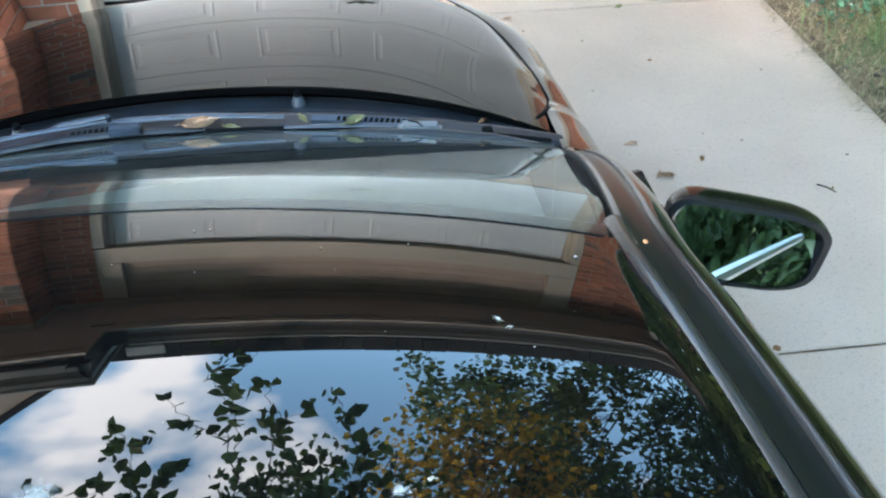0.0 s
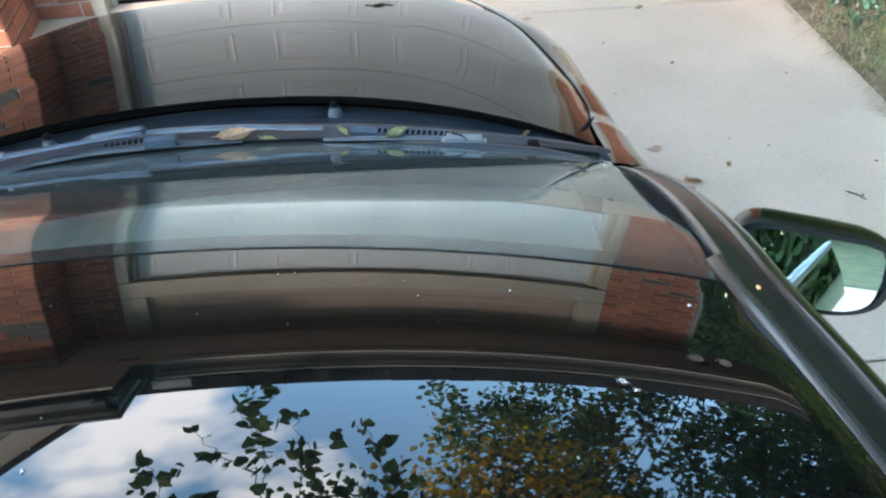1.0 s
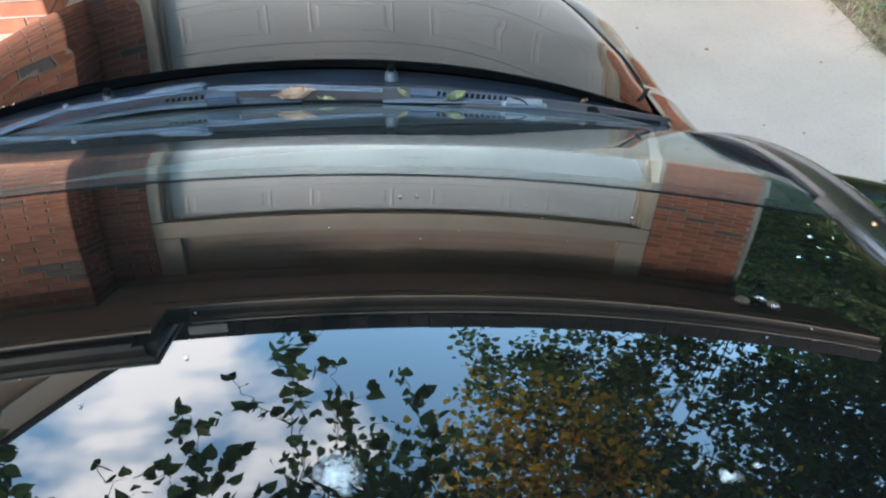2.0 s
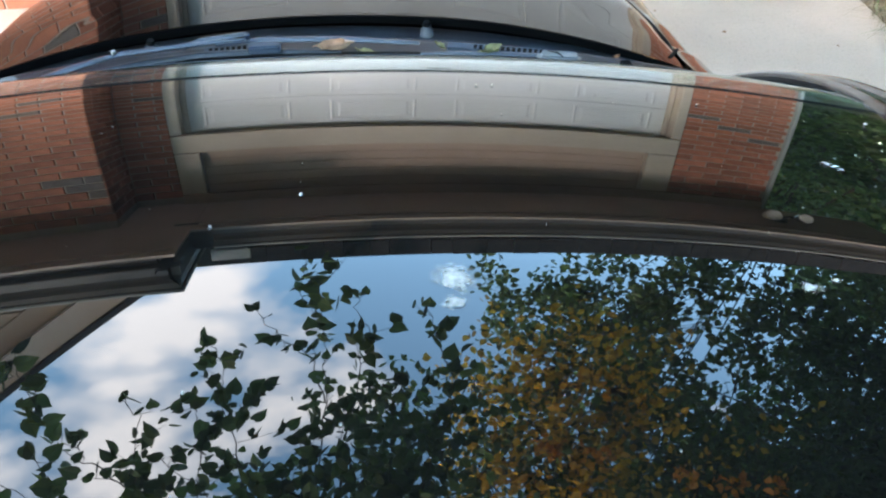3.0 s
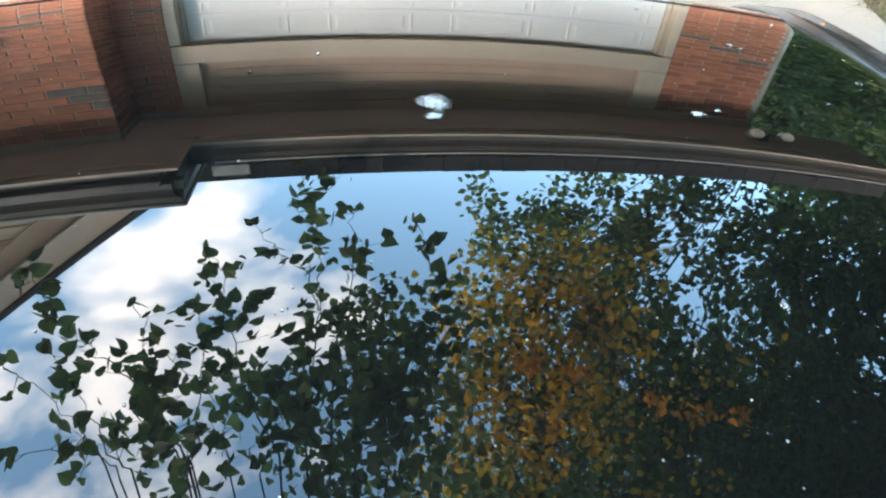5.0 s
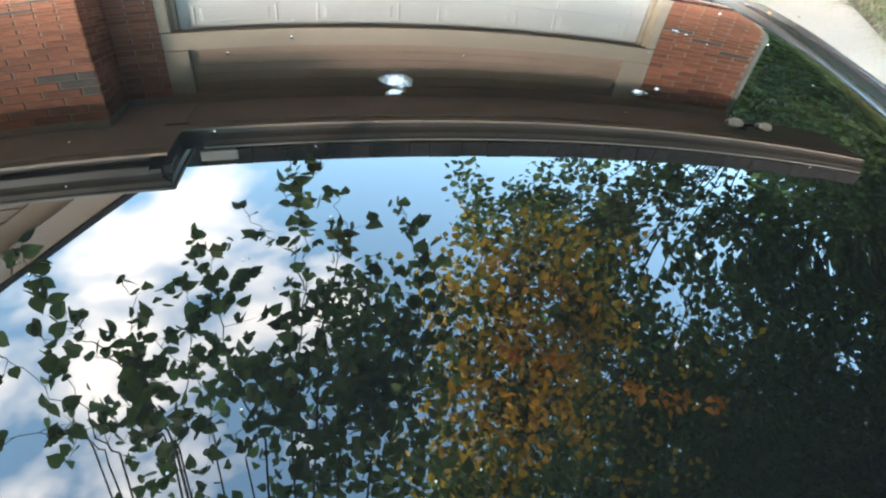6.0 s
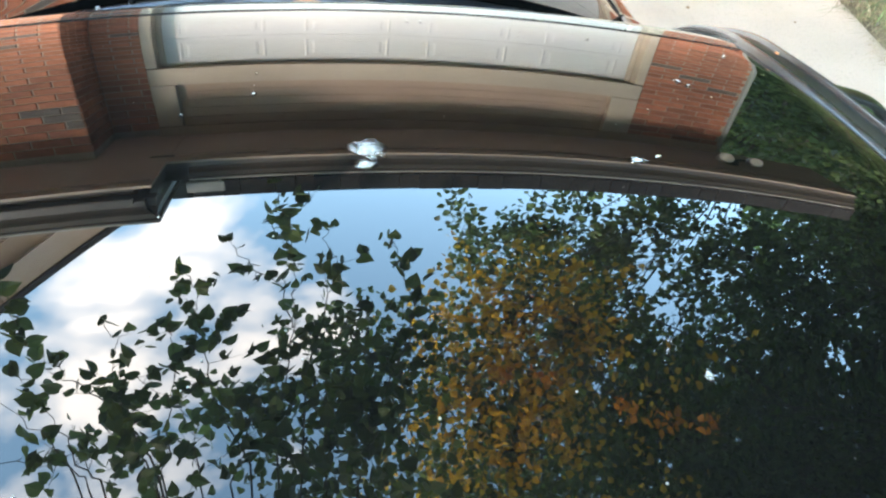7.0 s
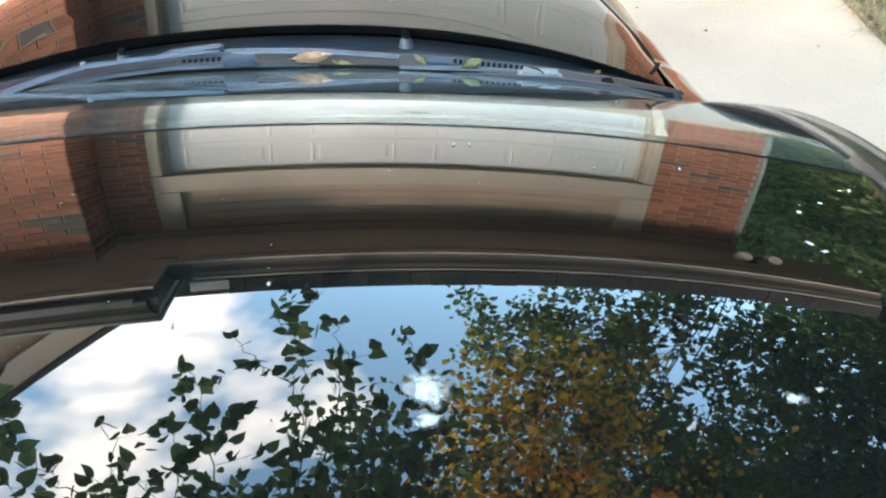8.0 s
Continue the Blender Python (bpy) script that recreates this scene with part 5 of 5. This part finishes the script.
loose_leaf(1.36, 1.70, 0.002, 0.045, 0.010, 60, 0.15, 0.5, M_tan_leaf, "pale straw-coloured leaf on pale concrete", 11)
loose_leaf(1.62, 3.05, 0.002, 0.045, 0.018, 30, 0.10, 0.4, M_green_leaf, "yellow-green leaf on the concrete joint", 12)
loose_leaf(1.05, 3.04, 0.002, 0.050, 0.014, 10, 0.06, 0.3, M_tan_leaf, "tan leaf on the concrete joint", 13)
for i, (x, y, r) in enumerate(((1.60, 2.52, 0.008), (1.95, 1.52, 0.006), (1.75, 1.86, 0.005), (1.62, 1.93, 0.005), (1.42, 0.84, 0.012), (1.1, 2.9, 0.007), (1.35, 2.75, 0.006), (2.1, 1.7, 0.006), (1.28, 2.32, 0.005), (2.05, 2.35, 0.006), (1.5, 1.2, 0.005), (1.8, 0.4, 0.006))):
    bm = bmesh.new()
    bmesh.ops.create_icosphere(bm, subdivisions=1, radius=r)
    for v in bm.verts:
        v.co *= 1 + 0.25 * float(g2.normal())
        v.co.z *= 0.5
    bmesh.ops.translate(bm, vec=(x, y, r * 0.3), verts=bm.verts)
    tagged(part("debris_crumb", bm, M_brown_leaf), "dark crumb of plant debris on pale concrete", "debris", "crumbs on the driveway")
tagged(part("twig", tube([(1.90, 1.545, 0.004), (1.925, 1.52, 0.007), (1.945, 1.49, 0.004)], [0.003, 0.0028, 0.002], 6), M_bark), "short dark twig on pale concrete", "twig")
for x, y in ((0.523, -0.045),):
    p = Vector((x, y, 1.362))
    bm = bmesh.new()
    bmesh.ops.create_icosphere(bm, subdivisions=2, radius=0.0022)
    bmesh.ops.scale(bm, vec=(1, 1.2, 0.5), verts=bm.verts)
    bmesh.ops.translate(bm, vec=p, verts=bm.verts)
    tagged(part("seed_husk", bm, M_orange), "tiny orange-brown seed husk on the roof rail", "seed")

# fine specks of dust on the roof
bm = bmesh.new()
for _ in range(110):
    x, y = XC + float(g2.uniform(-0.53, 0.53)), float(g2.uniform(-0.75, 0.0))
    r = float(g2.uniform(0.0003, 0.0009))
    vs = [bm.verts.new((x + r * math.cos(a), y + 1.4 * r * math.sin(a), roof_z(x + r * math.cos(a), y + 1.4 * r * math.sin(a)) + 0.0006)) for a in (0, 1.05, 2.1, 3.14, 4.2, 5.25)]
    bm.faces.new(vs)
dust = tagged(part("dust_specks", bm, M_dust), "scattered pale dust specks on the black roof", "dust", kind="stuff")

# ---- planting beside the driveway ----


def blades(name, spots, length, width, lean, mat, label, category, base=-0.03):
    bm = bmesh.new()
    for x, y in spots:
        h = length * float(g2.uniform(0.5, 1.2))
        an = float(g2.uniform(0, 2 * math.pi))
        l = lean * float(g2.uniform(0.3, 1.2))
        dx, dy = math.cos(an), math.sin(an)
        w = width * float(g2.uniform(0.7, 1.2))
        rows = []
        for k in range(4):
            t = k / 3
            c = Vector((x + dx * l * h * t * t, y + dy * l * h * t * t, base + h * (t - 0.35 * l * t * t)))
            ww = w * (1 - t * 0.9)
            rows.append((bm.verts.new(c + Vector((-dy * ww, dx * ww, 0))), bm.verts.new(c - Vector((-dy * ww, dx * ww, 0)))))
        for a, b in zip(rows, rows[1:]):
            bm.faces.new((a[0], a[1], b[1], b[0]))
    return tagged(part(name, bm, mat), label, category, kind="stuff")


def scatter(n, x0, x1, y0, y1):
    return [(float(g2.uniform(x0, x1)), float(g2.uniform(y0, y1))) for _ in range(n)]


tufts = []
for cx, cy, n in ((2.50, 2.55, 30), (2.47, 2.30, 20), (2.52, 2.05, 30), (2.66, 2.46, 90), (2.82, 2.30, 170), (2.72, 2.02, 90), (2.95, 2.15, 200), (2.85, 2.65, 60), (3.1, 2.5, 260), (2.55, 1.9, 60), (3.0, 1.8, 200), (2.9, 1.2, 200), (3.2, 0.6, 200)):
    tufts += [(cx + float(g2.normal()) * 0.06, cy + float(g2.normal()) * 0.06) for _ in range(n)]
blades("grass", tufts, 0.17, 0.0042, 1.5, M_grass, "tufts of long arching green grass beside the driveway", "grass")
blades("grass", scatter(2200, 2.75, 6.0, -6, 3.2), 0.10, 0.003, 0.8, M_grass, "rough green grass beside the driveway", "grass")
blades("grass", [p for p in scatter(9000, 2.44, 3.5, 1.3, 3.1) if noise.noise(Vector((p[0] * 4, p[1] * 4, 5.0))) + 0.9 * (p[0] - 2.75) > -0.12], 0.075, 0.0026, 1.4, M_grass, "low green grass thinning towards the mulch", "grass")
blades("straw", scatter(5200, 2.36, 3.0, 0.6, 3.3), 0.085, 0.0026, 2.4, M_straw, "dry straw and pine litter along the driveway edge", "straw", -0.012)
blades("straw", [p for p in scatter(500, 2.28, 2.37, 0.6, 3.3) if noise.noise(Vector((p[0] * 6, p[1] * 5, 1.0))) + 6.0 * (p[0] - 2.34) > -0.05], 0.035, 0.0022, 2.8, M_straw, "straw litter spilling over the concrete edge", "straw", 0.003)
litter = np.array([(x, y, 0.012 + 0.02 * float(g2.uniform())) for x, y in scatter(150, 2.36, 2.9, 0.8, 3.2)])
mulch_leaves = tagged(empty("leaf_litter", "curled brown leaves among the straw", "leaves"), kind="stuff")
leaf_mesh("leaves", litter, g2.uniform(0.5, 1.2, len(litter)) * 0.034, 0.1, M_bark, mulch_leaves)
spots = np.array([(x, y, float(g2.uniform(0.0, 0.13))) for x, y in scatter(5200, 2.50, 4.2, 2.66, 4.2)])
ivy = empty("ground_cover", "low dark green ivy with pale leaf edges", "plant")
leaf_mesh("ivy_leaves", spots, g2.uniform(0.6, 1.2, len(spots)) * 0.036, -0.4, M_ivy, ivy)
pale = spots[::9] + np.array((0.0, 0.0, 0.02))
leaf_mesh("pale_leaves", pale, g2.uniform(0.5, 1.0, len(pale)) * 0.030, -0.8, M_ivy_pale, ivy)

# ---- bricks, last ----
PITCH, COURSE, JOINT = 0.222, 0.0805, 0.011
brick_meshes = {}


def brick_mesh(length, dark, kind):
    """A brick of that length with soft arrises, its face at y = 0 and its left end at x = 0."""
    key = (round(length, 3), dark, kind)
    if key not in brick_meshes:
        g = random.Random(hash(key[0]) % 97 + kind)
        h, d, c = COURSE - JOINT, 0.06, 0.003
        bm = bmesh.new()
        j = lambda: g.uniform(-0.0012, 0.0012)
        back = [bm.verts.new((x, d, z)) for x, z in ((0, 0), (length, 0), (length, h), (0, h))]
        mid = [bm.verts.new((x, c, z)) for x, z in ((0, 0), (length, 0), (length, h), (0, h))]
        face = [bm.verts.new((x + j(), 0.0 + j(), z + j())) for x, z in ((c, c), (length - c, c), (length - c, h - c), (c, h - c))]
        for a, b in ((back, mid), (mid, face)):
            for i in range(4):
                bm.faces.new((a[i], a[(i + 1) % 4], b[(i + 1) % 4], b[i]))
        bm.faces.new(face)
        me = bpy.data.meshes.new("brick")
        bm.to_mesh(me)
        bm.free()
        me.materials.append(M_brick_dark if dark else M_brick)
        brick_meshes[key] = me
    return brick_meshes[key]


def lay(parent, m, width, height, seed, limit, count):
    """Running bond on a face: m takes the face's own x, depth and z to the world. The bricks past the limit are joined."""
    g = random.Random(seed)
    rest = bmesh.new()
    row = 0
    z = 0.004
    while z + COURSE - JOINT < height:
        x = -PITCH / 2 if row % 2 else 0.0
        while x < width - 0.012:
            x0, x1 = max(x, 0.0), min(x + PITCH - JOINT, width)
            if x1 - x0 > 0.02:
                dark = g.random() < 0.03
                me = brick_mesh(x1 - x0, dark, g.randrange(3))
                place = m @ Matrix.Translation((x0, g.uniform(-0.0015, 0.0015), z))
                if count[0] < limit and x0 > width - 1.75:
                    ob = new("brick", me)
                    ob.parent = parent
                    ob.matrix_parent_inverse = Matrix.Identity(4)
                    ob.matrix_basis = place
                    count[0] += 1
                else:
                    k = len(rest.verts)
                    rest.from_mesh(me)
                    rest.verts.ensure_lookup_table()
                    for v in rest.verts[k:]:
                        v.co = place @ v.co
            x += PITCH
        z += COURSE
        row += 1
    if rest.verts:
        ob = part("bricks", rest, M_brick, parent, smooth=False)
        ob["kind"] = "stuff"
    else:
        rest.free()


lay(pier, Matrix.Translation((XTR + 0.002, YD, 0.0)), XBR - XTR - 0.004, ZS - 0.02, 3, 300, [0])
lay(jamb_wall, Matrix.Translation((XW + 0.002, YD, 0.0)), XTL - XW - 0.004, ZS - 0.02, 4, 300, [0])
made = [0]
lay(wing, Matrix.Translation((XW - 0.008, YW, 0.0)) @ Matrix.Translation((-3.2, 0, 0)), 3.2, ZS - 0.02, 5, 300, made)
lay(wing, Matrix.Translation((XW, YW + 0.003, 0.0)) @ Matrix.Rotation(math.pi / 2, 4, "Z"), YD - YW - 0.004, ZS - 0.02, 6, 0, made)
